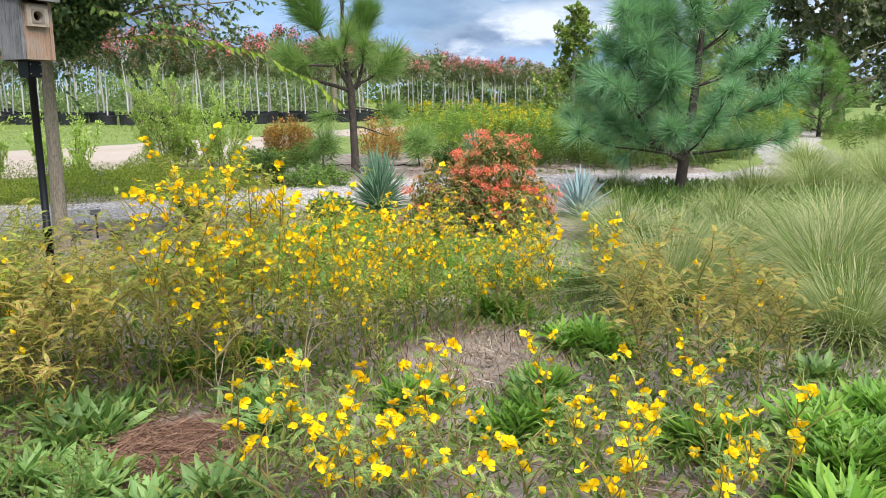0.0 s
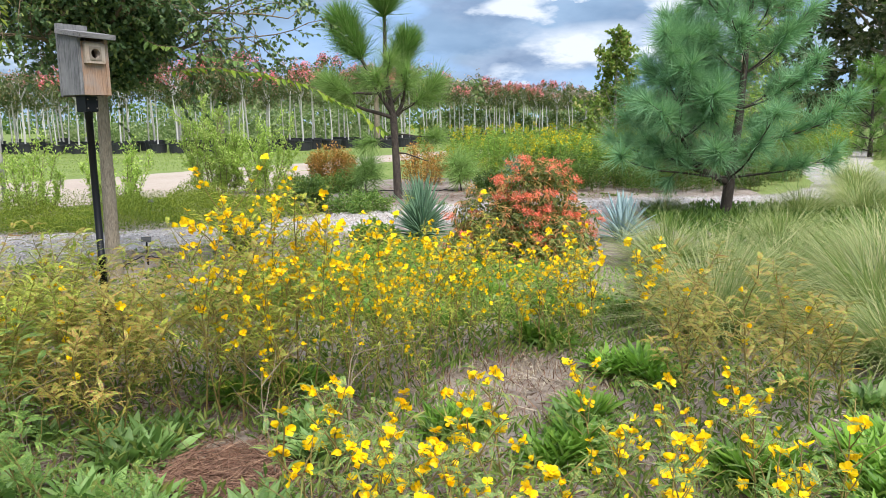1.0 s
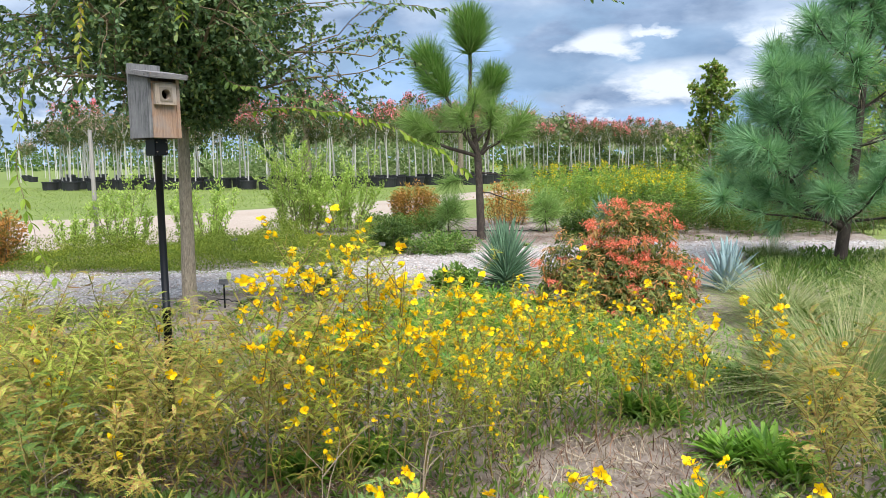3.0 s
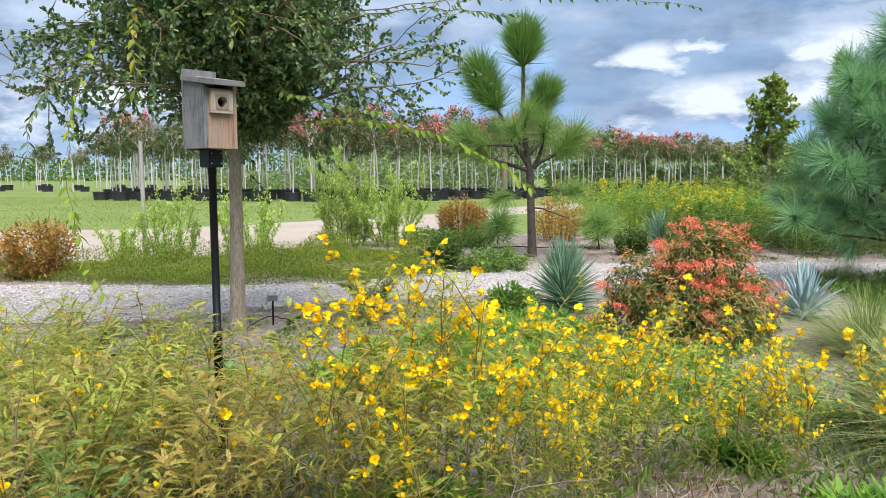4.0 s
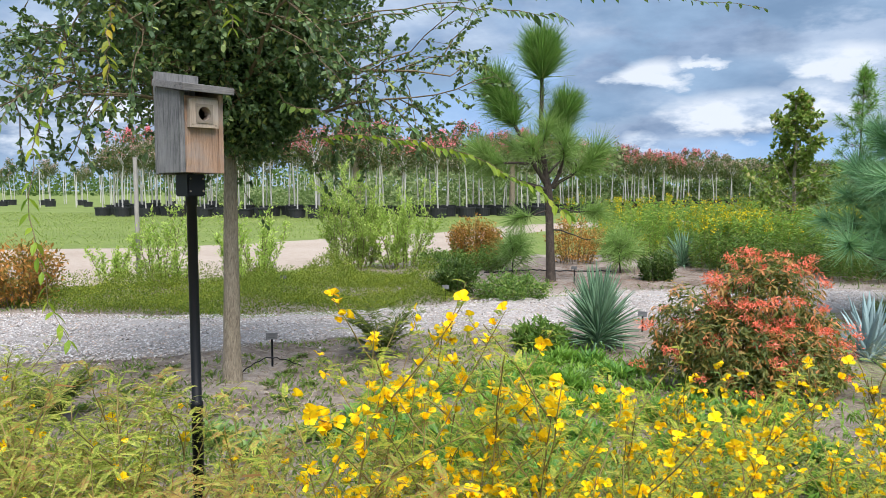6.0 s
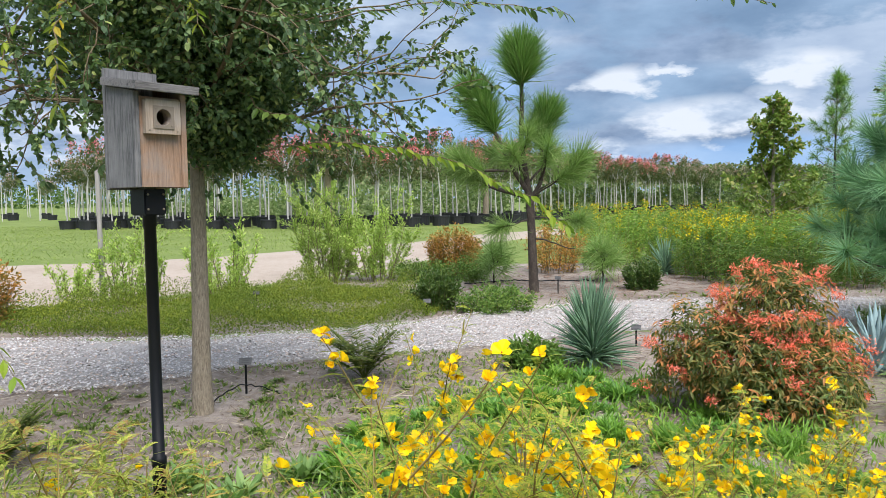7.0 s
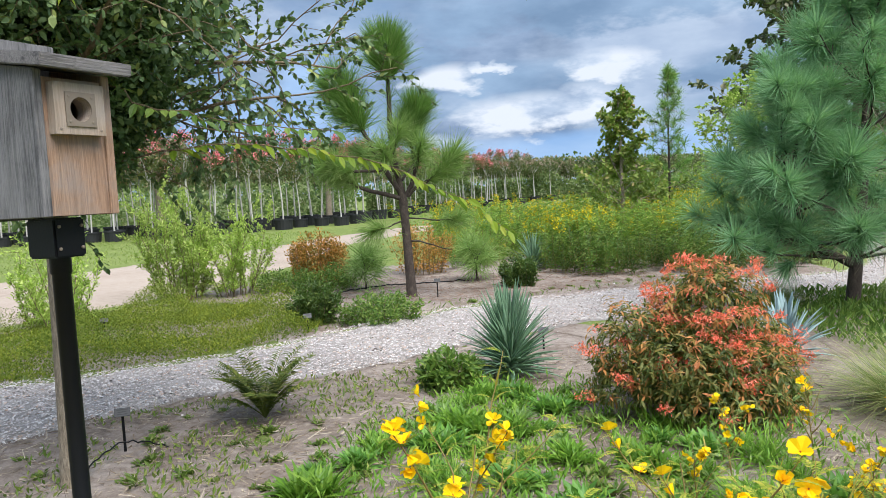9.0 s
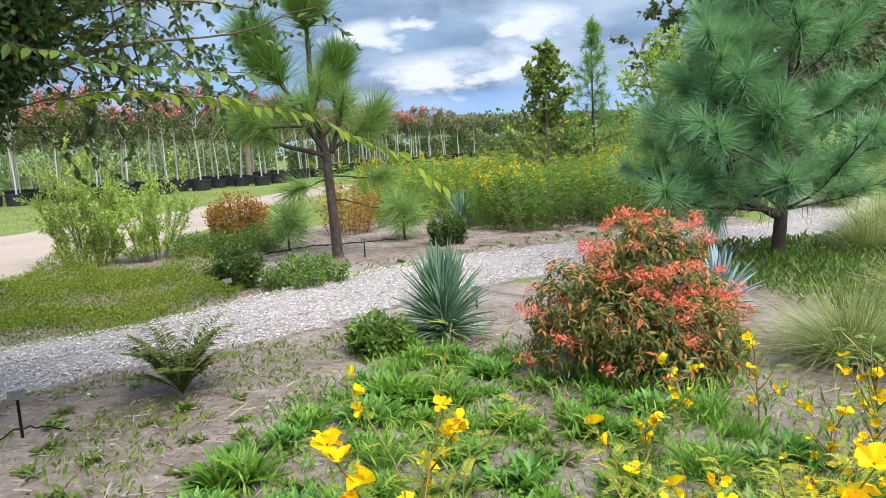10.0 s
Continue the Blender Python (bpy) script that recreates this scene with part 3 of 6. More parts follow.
# ---- the ground ----
def make_ground():
    geo = Geo()
    r = np.concatenate(([0.0], np.geomspace(1.5, 3800, 44)))
    a = np.linspace(0, 2 * np.pi, 96, endpoint=False)
    verts = [(0, 8, 0)]
    for q in r[1:]:
        for t in a:
            x, y = q * math.cos(t), 8 + q * math.sin(t)
            verts.append((x, y, 0.012 * noise.noise((x * 0.7, y * 0.7, 0))))
    f3 = [(0, 1 + j, 1 + (j + 1) % 96) for j in range(96)]
    f4 = [(1 + i * 96 + j, 1 + (i + 1) * 96 + j, 1 + (i + 1) * 96 + (j + 1) % 96, 1 + i * 96 + (j + 1) % 96) for i in range(len(r) - 2) for j in range(96)]
    geo.add(verts, f3)
    geo.f.append(np.array(f4)), geo.m.append(np.zeros(len(f4), int))
    tagged(part("ground", geo, GRASS_GROUND, None, "", True), "level open ground with short green and straw-coloured grass", "ground", "", "structure")


PATH_NEAR = [(-16, 5.2), (-9, 5.9), (-7, 6.2), (-5.7, 6.45), (-4.8, 6.55), (-4.15, 6.95), (-3.6, 7.7), (-3.05, 8.15), (-2.4, 8.45), (-1.7, 8.85), (-1.0, 9.4), (0.05, 10.15), (1.5, 10.75), (2.8, 11.15), (4.0, 11.25), (5.2, 11.4), (6.8, 12.4), (8.4, 15.5), (11, 22), (15, 30)]
PATH_FAR = [(-16, 7.4), (-9, 8.15), (-7.6, 8.4), (-6.4, 8.7), (-5.3, 8.8), (-4.5, 9.1), (-3.5, 9.5), (-2.6, 10.3), (-1.75, 11.3), (-1.1, 11.75), (0.1, 12.3), (0.9, 12.5), (2.2, 12.8), (3.3, 12.95), (4.2, 12.9), (5.2, 13.3), (6.4, 15.0), (7.6, 18.5), (9.6, 24), (13.4, 31)]
ROAD_NEAR = [(-30, 2.0), (-16, 7.6), (-11, 9.3), (-8.3, 10.5), (-7.0, 11.9), (-6.3, 13.3), (-5.6, 14.5), (-4.5, 16.5), (-4.1, 20), (-3.6, 26), (-1.5, 31), (4, 36), (16, 42)]
ROAD_FAR = [(-34, 8.5), (-22, 14.2), (-14.3, 17.5), (-12.2, 18.2), (-10, 20.7), (-8.9, 23.0), (-6.6, 26), (-5.0, 31), (-2.5, 35.5), (3, 40), (15, 47)]
BED_NEAR = [(-9, 1.0), (-4, -3.5), (4, -4), (9, -1), (9, 3), (8.2, 8)]
BED_FAR = [(-9, 7.4), (-5, 7.6), (-3.7, 8.6), (-1.4, 10.2), (2.4, 12.0), (6.0, 12.6)]

make_ground()
road, ROAD_AREA = ribbon("road", ROAD_NEAR, ROAD_FAR, 0.022, SAND, "pale sandy unpaved service road beside the lawn", "road", 0.006)
bed, BED_AREA = ribbon("planting_bed", BED_NEAR, BED_FAR, 0.02, SOIL, "grey sandy garden soil with dry litter", "soil", 0.008)
ISLAND_NEAR = [(-9.5, 8.0), (-6.4, 8.6), (-4.5, 9.0), (-2.5, 10.4), (-1.1, 11.6), (0.9, 12.35), (3.3, 12.8), (5.0, 13.2)]
ISLAND_FAR = [(-9.3, 9.9), (-8.2, 10.7), (-6.9, 12.0), (-5.6, 14.6), (-4.4, 17), (-2.5, 18.5), (2, 19), (5.5, 18)]
island, ISLAND_AREA = ribbon("planting_island", ISLAND_NEAR, ISLAND_FAR, 0.02, SOIL, "sandy planting island between the shell path and the road", "soil", 0.008)
path, PATH_AREA = ribbon("shell_path", PATH_NEAR, PATH_FAR, 0.035, SHELL, "curving footpath of crushed whitish shell and wood chips", "path", 0.007)


def strewn_chips():
    rng = np.random.default_rng(3)
    area = [p for p in PATH_AREA if -12 < p[0] < 7 and p[1] < 15]
    spots = fill(area, 105000, rng)
    near = np.exp(-((spots[:, 1] - 7.5) / 5.0) ** 2)
    keep = rng.uniform(0, 1, len(spots)) < 0.35 + 0.65 * near
    # stray chips along both edges
    stray = fill(area, 5000, rng) + rng.normal(0, 0.35, (5000, 2))
    spots = np.concatenate([spots[keep], stray])
    k = len(spots)
    chip = (np.array([(-0.7, -1.0, -0.1), (0.6, -0.9, -0.12), (0.75, 0.7, -0.05), (-0.5, 1.0, -0.1), (0.05, 0.02, 0.22)], float) * 0.5, np.array([(0, 1, 4), (1, 2, 4), (2, 3, 4), (3, 0, 4)]))
    geo = Geo()
    d = sphere_dirs(k, rng) * np.array([1, 1, 0.22])
    stamp(geo, chip, np.column_stack([spots, np.full(k, 0.038) + rng.uniform(0, 0.012, k)]), d, rng.uniform(0.010, 0.024, k) * rng.uniform(0.6, 1.4, k), 0.3, 0, rng)
    tagged(part("shell_chips", geo, CHIPS), "loose whitish shell and wood chips on the path", "chips", "", "stuff")


def litter():
    rng = np.random.default_rng(4)
    geo = Geo()
    spots = fill([(-6, 1.2), (2.5, 1.2), (3, 7), (-1, 9.3), (-6, 6.4)], 34000, rng)
    straw = blade(0.05, 1, 0.06, 0.5)
    d = sphere_dirs(len(spots), rng) * np.array([1, 1, 0.12])
    stamp(geo, straw, np.column_stack([spots, 0.028 + rng.uniform(0, 0.014, len(spots))]), d, rng.uniform(0.025, 0.10, len(spots)) * rng.uniform(0.7, 1.5, len(spots)), 0.6, 0, rng)
    bits = fill([(-6, 1.2), (2.5, 1.2), (3, 7), (-1, 9.3), (-6, 6.4)], 10000, rng)
    stamp(geo, leaf(0.4, 1, 0.2, 0.1, 0.5, 0.14), np.column_stack([bits, 0.03 + rng.uniform(0, 0.012, len(bits))]), sphere_dirs(len(bits), rng) * np.array([1, 1, 0.2]), rng.uniform(0.018, 0.05, len(bits)), 0.7, 0, rng)
    tagged(part("dry_litter", geo, STRAW), "scattered dry grass straw lying on the soil", "litter", "", "stuff")
    geo = Geo()
    k = 2200
    a, q = rng.uniform(0, 2 * np.pi, k), np.sqrt(rng.uniform(0, 1, k))
    spots = np.column_stack([-0.96 + 0.27 * q * np.cos(a), 2.58 + 0.24 * q * np.sin(a)])
    straw = blade(0.02, 2, 0.06, 0.5)
    spots = np.concatenate([spots, fill([(-2.4, 1.7), (-0.4, 1.6), (-0.3, 2.6), (-0.6, 3.4), (-2.4, 3.6)], 5200, rng), fill([(-0.4, 1.6), (1.4, 1.6), (1.2, 2.7), (-0.3, 2.7)], 1500, rng)])
    more = fill([(-2.6, 11.9), (2.4, 13.0), (2.2, 15.5), (-2.6, 15.4)], 4200, rng)
    spots = np.concatenate([spots, more])
    d = sphere_dirs(len(spots), rng) * np.array([1, 1, 0.12])
    stamp(geo, straw, np.column_stack([spots, 0.03 + rng.uniform(0, 0.022, len(spots))]), d, rng.uniform(0.06, 0.2, len(spots)), 0.6, 0, rng)
    tagged(part("pine_straw", geo, PINE_STRAW), "reddish brown pine straw mulch on the soil", "mulch", "", "stuff")


strewn_chips()
litter()


# ---- the birdhouse on its pole ----
def holed(geo, w, h, cx, cz, r, y0, y1, x0=0.0, z0=0.0, mat=0, sides=32):
    """A board w by h standing in the xz plane, from y0 to y1, with a round hole."""
    a = np.linspace(0, 2 * np.pi, sides, endpoint=False) + np.pi / sides
    rim = np.stack([cx + r * np.cos(a), cz + r * np.sin(a)], 1)
    edge = []
    for t in a:
        dx, dz = math.cos(t), math.sin(t)
        reach = min((x0 + w / 2 - cx if dx > 0 else cx - x0 + w / 2) / max(abs(dx), 1e-6), (z0 + h - cz if dz > 0 else cz - z0) / max(abs(dz), 1e-6))
        edge.append((cx + dx * reach, cz + dz * reach))
    edge = np.array(edge)
    for qx in (x0 - w / 2, x0 + w / 2):
        for qz in (z0, z0 + h):
            edge[np.argmin((edge[:, 0] - qx) ** 2 + (edge[:, 1] - qz) ** 2)] = (qx, qz)
    verts = np.concatenate([np.column_stack([p[:, 0], np.full(sides, y), p[:, 1]]) for y in (y0, y1) for p in (edge, rim)])
    f = []
    for j in range(sides):
        k = (j + 1) % sides
        f += [(j, k, sides + k, sides + j), (2 * sides + k, 2 * sides + j, 3 * sides + j, 3 * sides + k), (sides + j, sides + k, 3 * sides + k, 3 * sides + j), (k, j, 2 * sides + j, 2 * sides + k)]
    geo.add(verts, f, mat)


def sloped_side(geo, x0, x1, y0, y1, z0, zf, zb):
    """A side board whose top slopes from zb at the back (y1) to zf at the front (y0)."""
    bm = bmesh.new()
    vs = [bm.verts.new(c) for c in ((x0, y0, z0), (x1, y0, z0), (x1, y1, z0), (x0, y1, z0), (x0, y0, zf), (x1, y0, zf), (x1, y1, zb), (x0, y1, zb))]
    for f in ((3, 2, 1, 0), (4, 5, 6, 7), (0, 1, 5, 4), (1, 2, 6, 5), (2, 3, 7, 6), (3, 0, 4, 7)):
        bm.faces.new([vs[i] for i in f])
    bmesh.ops.bevel(bm, geom=bm.edges[:], offset=0.002, segments=1, affect="EDGES")
    from_bmesh(geo, bm)


def birdhouse():
    root = thing("birdhouse", "weathered grey cedar birdhouse with tan front on a black pole", "birdhouse")
    root.matrix_basis = at(-2.105, 3.945, 0, radians(61))
    b = 1.49
    g = Geo()
    box(g, (-0.087, 0.078, b - 0.004), (0.087, 0.098, b + 0.372), 0, 0.002)
    part("backboard", g, GREY_WOOD, root)
    for x0, x1 in ((-0.087, -0.068), (0.068, 0.087)):
        g = Geo()
        sloped_side(g, x0, x1, -0.088, 0.077, b, b + 0.288, b + 0.318)
        part("side_panel", g, GREY_WOOD if x0 < 0 else TAN_WOOD, root)
    g = Geo()
    holed(g, 0.134, 0.272, 0.0, b + 0.212, 0.025, -0.082, -0.063, 0.0, b + 0.002)
    part("front_panel", g, TAN_WOOD, root, "tan cedar front board")
    g = Geo()
    holed(g, 0.114, 0.102, 0.0, b + 0.212, 0.025, -0.104, -0.083, 0.0, b + 0.162)
    plate = part("entrance_block", g, PALE_WOOD, root, "pale wooden block round the entrance hole")
    g = Geo()
    holed(g, 0.068, 0.068, 0.0, b + 0.212, 0.0245, -0.107, -0.1045, 0.0, b + 0.178)
    part("hole_plate", g, STEEL, plate, "dull metal plate round the hole")
    for x, z in ((-0.026, 0.187), (0.026, 0.187), (-0.026, 0.237), (0.026, 0.237), (-0.046, 0.172), (0.046, 0.172)):
        g = Geo()
        lathe(g, [(0.0001, 0), (0.0026, 0.0006), (0.0032, 0.0015), (0.0032, 0.003)], 10)
        s = part("screw", g, STEEL, plate)
        s.matrix_basis = Matrix.Translation((x, -0.1085 if abs(x) < 0.04 else -0.1055, b + z)) @ Euler((radians(-90), 0, 0)).to_matrix().to_4x4()
    g = Geo()
    box(g, (-0.067, -0.062, b + 0.006), (0.067, 0.077, b + 0.022))
    part("floor_board", g, GREY_WOOD, root)
    g = Geo()
    bm = bmesh.new()
    bmesh.ops.create_cube(bm, size=1)
    for v in bm.verts:
        v.co = (v.co.x * 0.208, v.co.y * 0.216 - 0.033, v.co.z * 0.026)
    bmesh.ops.bevel(bm, geom=bm.edges[:], offset=0.002, segments=2, affect="EDGES")
    bmesh.ops.rotate(bm, verts=bm.verts, cent=(0, 0, 0), matrix=Matrix.Rotation(radians(9), 3, "X"))
    bmesh.ops.translate(bm, verts=bm.verts, vec=(0, 0, b + 0.318))
    from_bmesh(g, bm)
    part("roof", g, ROOF_WOOD, root, "grey weathered sloping board roof")
    g = Geo()
    box(g, (-0.036, -0.040, b - 0.085), (0.036, 0.050, b - 0.003), 0, 0.004)
    bracket = part("bracket", g, BLACK_PIPE, root, "black metal pole bracket")
    for x in (-0.026, 0.026):
        for z in (-0.02, -0.066):
            g = Geo()
            lathe(g, [(0.0001, 0), (0.0035, 0.001), (0.0035, 0.005)], 8)
            s = part("bolt", g, STEEL, bracket)
            s.matrix_basis = Matrix.Translation((x, -0.0445, b + z)) @ Euler((radians(-90), 0, 0)).to_matrix().to_4x4()
    g = Geo()
    lathe(g, [(0.021, -0.12), (0.021, 0.60), (0.0235, 0.602), (0.0235, 0.628), (0.0185, 0.632), (0.0185, b - 0.12), (0.0215, b - 0.118), (0.0215, b - 0.03), (0.001, b - 0.03)], 24)
    part("pole", g, BLACK_PIPE, root, "black painted steel pole with a collar", True)
    g = Geo()
    tube(g, [(0.018, -0.002, b - 0.07), (0.052, -0.006, b - 0.07)], 0.004, 8)
    part("set_screw", g, BLACK_PIPE, root)


birdhouse()


# ---- trees ----
def leafy_tree(name, label, rng, height, first, trunk_r, reach, leaf_mat, bark, leaf_len, per_twig, levels=(16, 6, 4), lean=(0, 0), droop=0.03, leaf_w=0.42, rise=0.35, inner=0.25, core=0, limb_bark=None, narrow=0.55, wander=0.035, heart=0):
    """A trunk with limbs, branches, twigs and single leaves."""
    root = thing(name, label, "tree")
    leaves = Geo()
    steps = 10
    trunk = bent((0, 0, -0.05), (lean[0], lean[1], 1), height * 0.86, steps, wander, 0, rng)
    rad = trunk_r * np.linspace(1.12, 0.28, steps + 1) ** 0.9
    rad[0] *= 1.18
    tg = Geo()
    tube(tg, trunk, rad, 12)
    part("trunk", tg, bark, root, "", True)
    spots, dirs = [], []
    lo = first / (height * 0.86)
    bases, _ = along(trunk, levels[0], lo, 0.99, rng, True)
    for i, p in enumerate(bases):
        f = i / max(1, levels[0] - 1)
        a = i * 2.4 + rng.uniform(-0.4, 0.4)
        ln = reach * (1.0 - narrow * f) * rng.uniform(0.75, 1.1)
        limb = bent(p, (math.cos(a), math.sin(a), rise + 0.8 * f), ln, 6, 0.12, droop, rng)
        wood = Geo()
        r0 = trunk_r * (0.36 - 0.18 * f)
        tube(wood, limb, np.linspace(r0, r0 * 0.25, 7), 5, 0, False)
        bp, bd = along(limb, levels[1], inner, 1.0, rng, True)
        for q, dq in zip(bp, bd):
            side = unit(dq + rng.normal(0, 0.75, 3))
            br = bent(q, side, ln * rng.uniform(0.28, 0.5), 4, 0.16, droop * 1.6, rng)
            tube(wood, br, np.linspace(r0 * 0.25, 0.003, 5), 4, 0, False)
            tp, td = along(br, levels[2], 0.2, 1.0, rng, True)
            for s, ds in zip(tp, td):
                tw = bent(s, unit(ds + rng.normal(0, 0.7, 3)), ln * rng.uniform(0.12, 0.24), 2, 0.15, droop * 2, rng)
                tube(wood, tw, np.linspace(0.003, 0.0012, 3), 3, 0, False)
                lp, ld = along(tw, per_twig, 0.1, 1.0, rng)
                spots.append(lp)
                dirs.append(ld)
        part("limb", wood, limb_bark or bark, root, "", True)
    if core:
        q = sphere_dirs(core, rng) * rng.uniform(0.15, 1, (core, 1)) ** 0.6 * np.array([reach * 0.66, reach * 0.6, (height - first) * 0.52])
        spots.append(q + np.array([0.0, 0, first + (height - first) * 0.47]))
        dirs.append(sphere_dirs(core, rng))
    if heart:
        # the thick of the crown round the trunk
        q = sphere_dirs(heart, rng) * rng.uniform(0.05, 1, (heart, 1)) ** 0.5 * np.array([0.5, 0.46, 0.85])
        spots.append(q + np.array([0.2, 0, first + 0.62]))
        dirs.append(sphere_dirs(heart, rng))
    spots, dirs = np.concatenate(spots), np.concatenate(dirs)
    d = unit(dirs + rng.normal(0, 0.75, dirs.shape) + np.array([0, 0, -0.15]))
    stamp(leaves, oval(leaf_w, 0.12), spots, d, rng.uniform(0.7, 1.25, len(spots)) * leaf_len, 0.8, 0, rng)
    tagged(part("crown", leaves, leaf_mat, root), kind="stuff")
    return root


def hanging_twig(name, parent, start, via, tip, leaf_len, pairs, mat, rng, bare=0.15):
    """A long thin branch with paired leaves."""
    t = np.linspace(0, 1, 18)[:, None]
    pts = (1 - t) ** 2 * np.array(start) + 2 * t * (1 - t) * np.array(via) + t ** 2 * np.array(tip)
    pts[1:-1] += rng.normal(0, 0.012, (16, 3))
    g = Geo()
    tube(g, pts, np.linspace(0.0055, 0.0016, 18), 5, 0, False)
    twig = part(name, g, TWIG, parent)
    lv = Geo()
    p, d = along(pts, pairs, bare, 1.0, rng, True)
    for s in (-1, 1):
        side = unit(np.cross(d, np.array([0, 0, 1.0]))) * s
        dd = unit(d * 0.7 + side * 0.8 + np.array([0, 0, -0.35]) + rng.normal(0, 0.22, d.shape))
        stamp(lv, leaf(0.46, 3, 0.15, 0.12), p, dd, rng.uniform(0.75, 1.2, len(p)) * leaf_len, 0.4, 0, rng)
    part("leaves", lv, mat, twig)
    return twig


def shade_tree():
    rng = np.random.default_rng(21)
    tree = leafy_tree("shade_tree", "young elm-like tree with grey-brown trunk and dense dark leaves", rng, 4.4, 1.85, 0.061, 1.7, OAK_LEAF, BARK, 0.044, 18, (40, 12, 6), (0.0, 0.0), 0.025, 0.58, 0.3, 0.05, 44000, TWIG, 0.55, 0.006, 34000)
    tree.matrix_basis = at(-3.30, 6.40)
    def rel(x, y, z):
        return (x + 3.36, y - 6.36, z)
    hanging_twig("drooping_branch", tree, rel(-3.1, 6.4, 1.74), rel(-1.75, 6.4, 1.98), rel(-0.93, 6.35, 1.27), 0.095, 34, LIME_LEAF, rng)
    hanging_twig("drooping_branch", tree, rel(-3.0, 6.2, 2.2), rel(-2.6, 5.8, 1.85), rel(-1.75, 5.5, 1.78), 0.08, 22, MID_SHRUB, rng)
    hanging_twig("drooping_branch", tree, rel(-2.7, 6.1, 2.5), rel(-1.2, 6.3, 2.8), rel(0.28, 6.6, 2.58), 0.06, 34, OAK_LEAF, rng)
    hanging_twig("drooping_branch", tree, rel(-2.4, 6.1, 2.5), rel(-1.5, 5.9, 2.6), rel(-0.9, 5.75, 2.38), 0.07, 30, OAK_LEAF, rng)
    hanging_twig("drooping_branch", tree, rel(-3.6, 5.4, 2.75), rel(-4.1, 4.9, 1.5), rel(-3.5, 4.85, 0.62), 0.085, 22, LIME_LEAF, rng)
    hanging_twig("drooping_branch", tree, rel(-3.5, 5.4, 2.6), rel(-3.3, 4.95, 2.35), rel(-3.2, 4.85, 1.9), 0.085, 13, GOLD_LEAF, rng)
    hanging_twig("drooping_branch", tree, rel(-3.1, 6.0, 2.7), rel(-2.85, 5.4, 2.62), rel(-2.65, 5.15, 2.3), 0.07, 12, LIME_LEAF, rng)
    hanging_twig("drooping_branch", tree, rel(-4.2, 6.0, 2.4), rel(-4.5, 5.4, 2.1), rel(-4.35, 5.2, 1.35), 0.07, 24, OAK_LEAF, rng)


shade_tree()


def tuft(geo, rng, tip, d, length, count, spread_, width=0.010, back_=0.35):
    """A brush of long needles round the end of a shoot."""
    tip, d = np.asarray(tip, float), unit(np.asarray(d, float))
    p = tip - d * rng.uniform(0, back_, (count, 1)) * 1.0
    nd = unit(d * rng.uniform(0.25, 1.0, (count, 1)) + sphere_dirs(count, rng) * spread_ + np.array([0, 0, -0.10]))
    stamp(geo, needle(width / length, 0.16), p, nd, rng.uniform(0.75, 1.15, count) * length, 1.2, 0, rng)


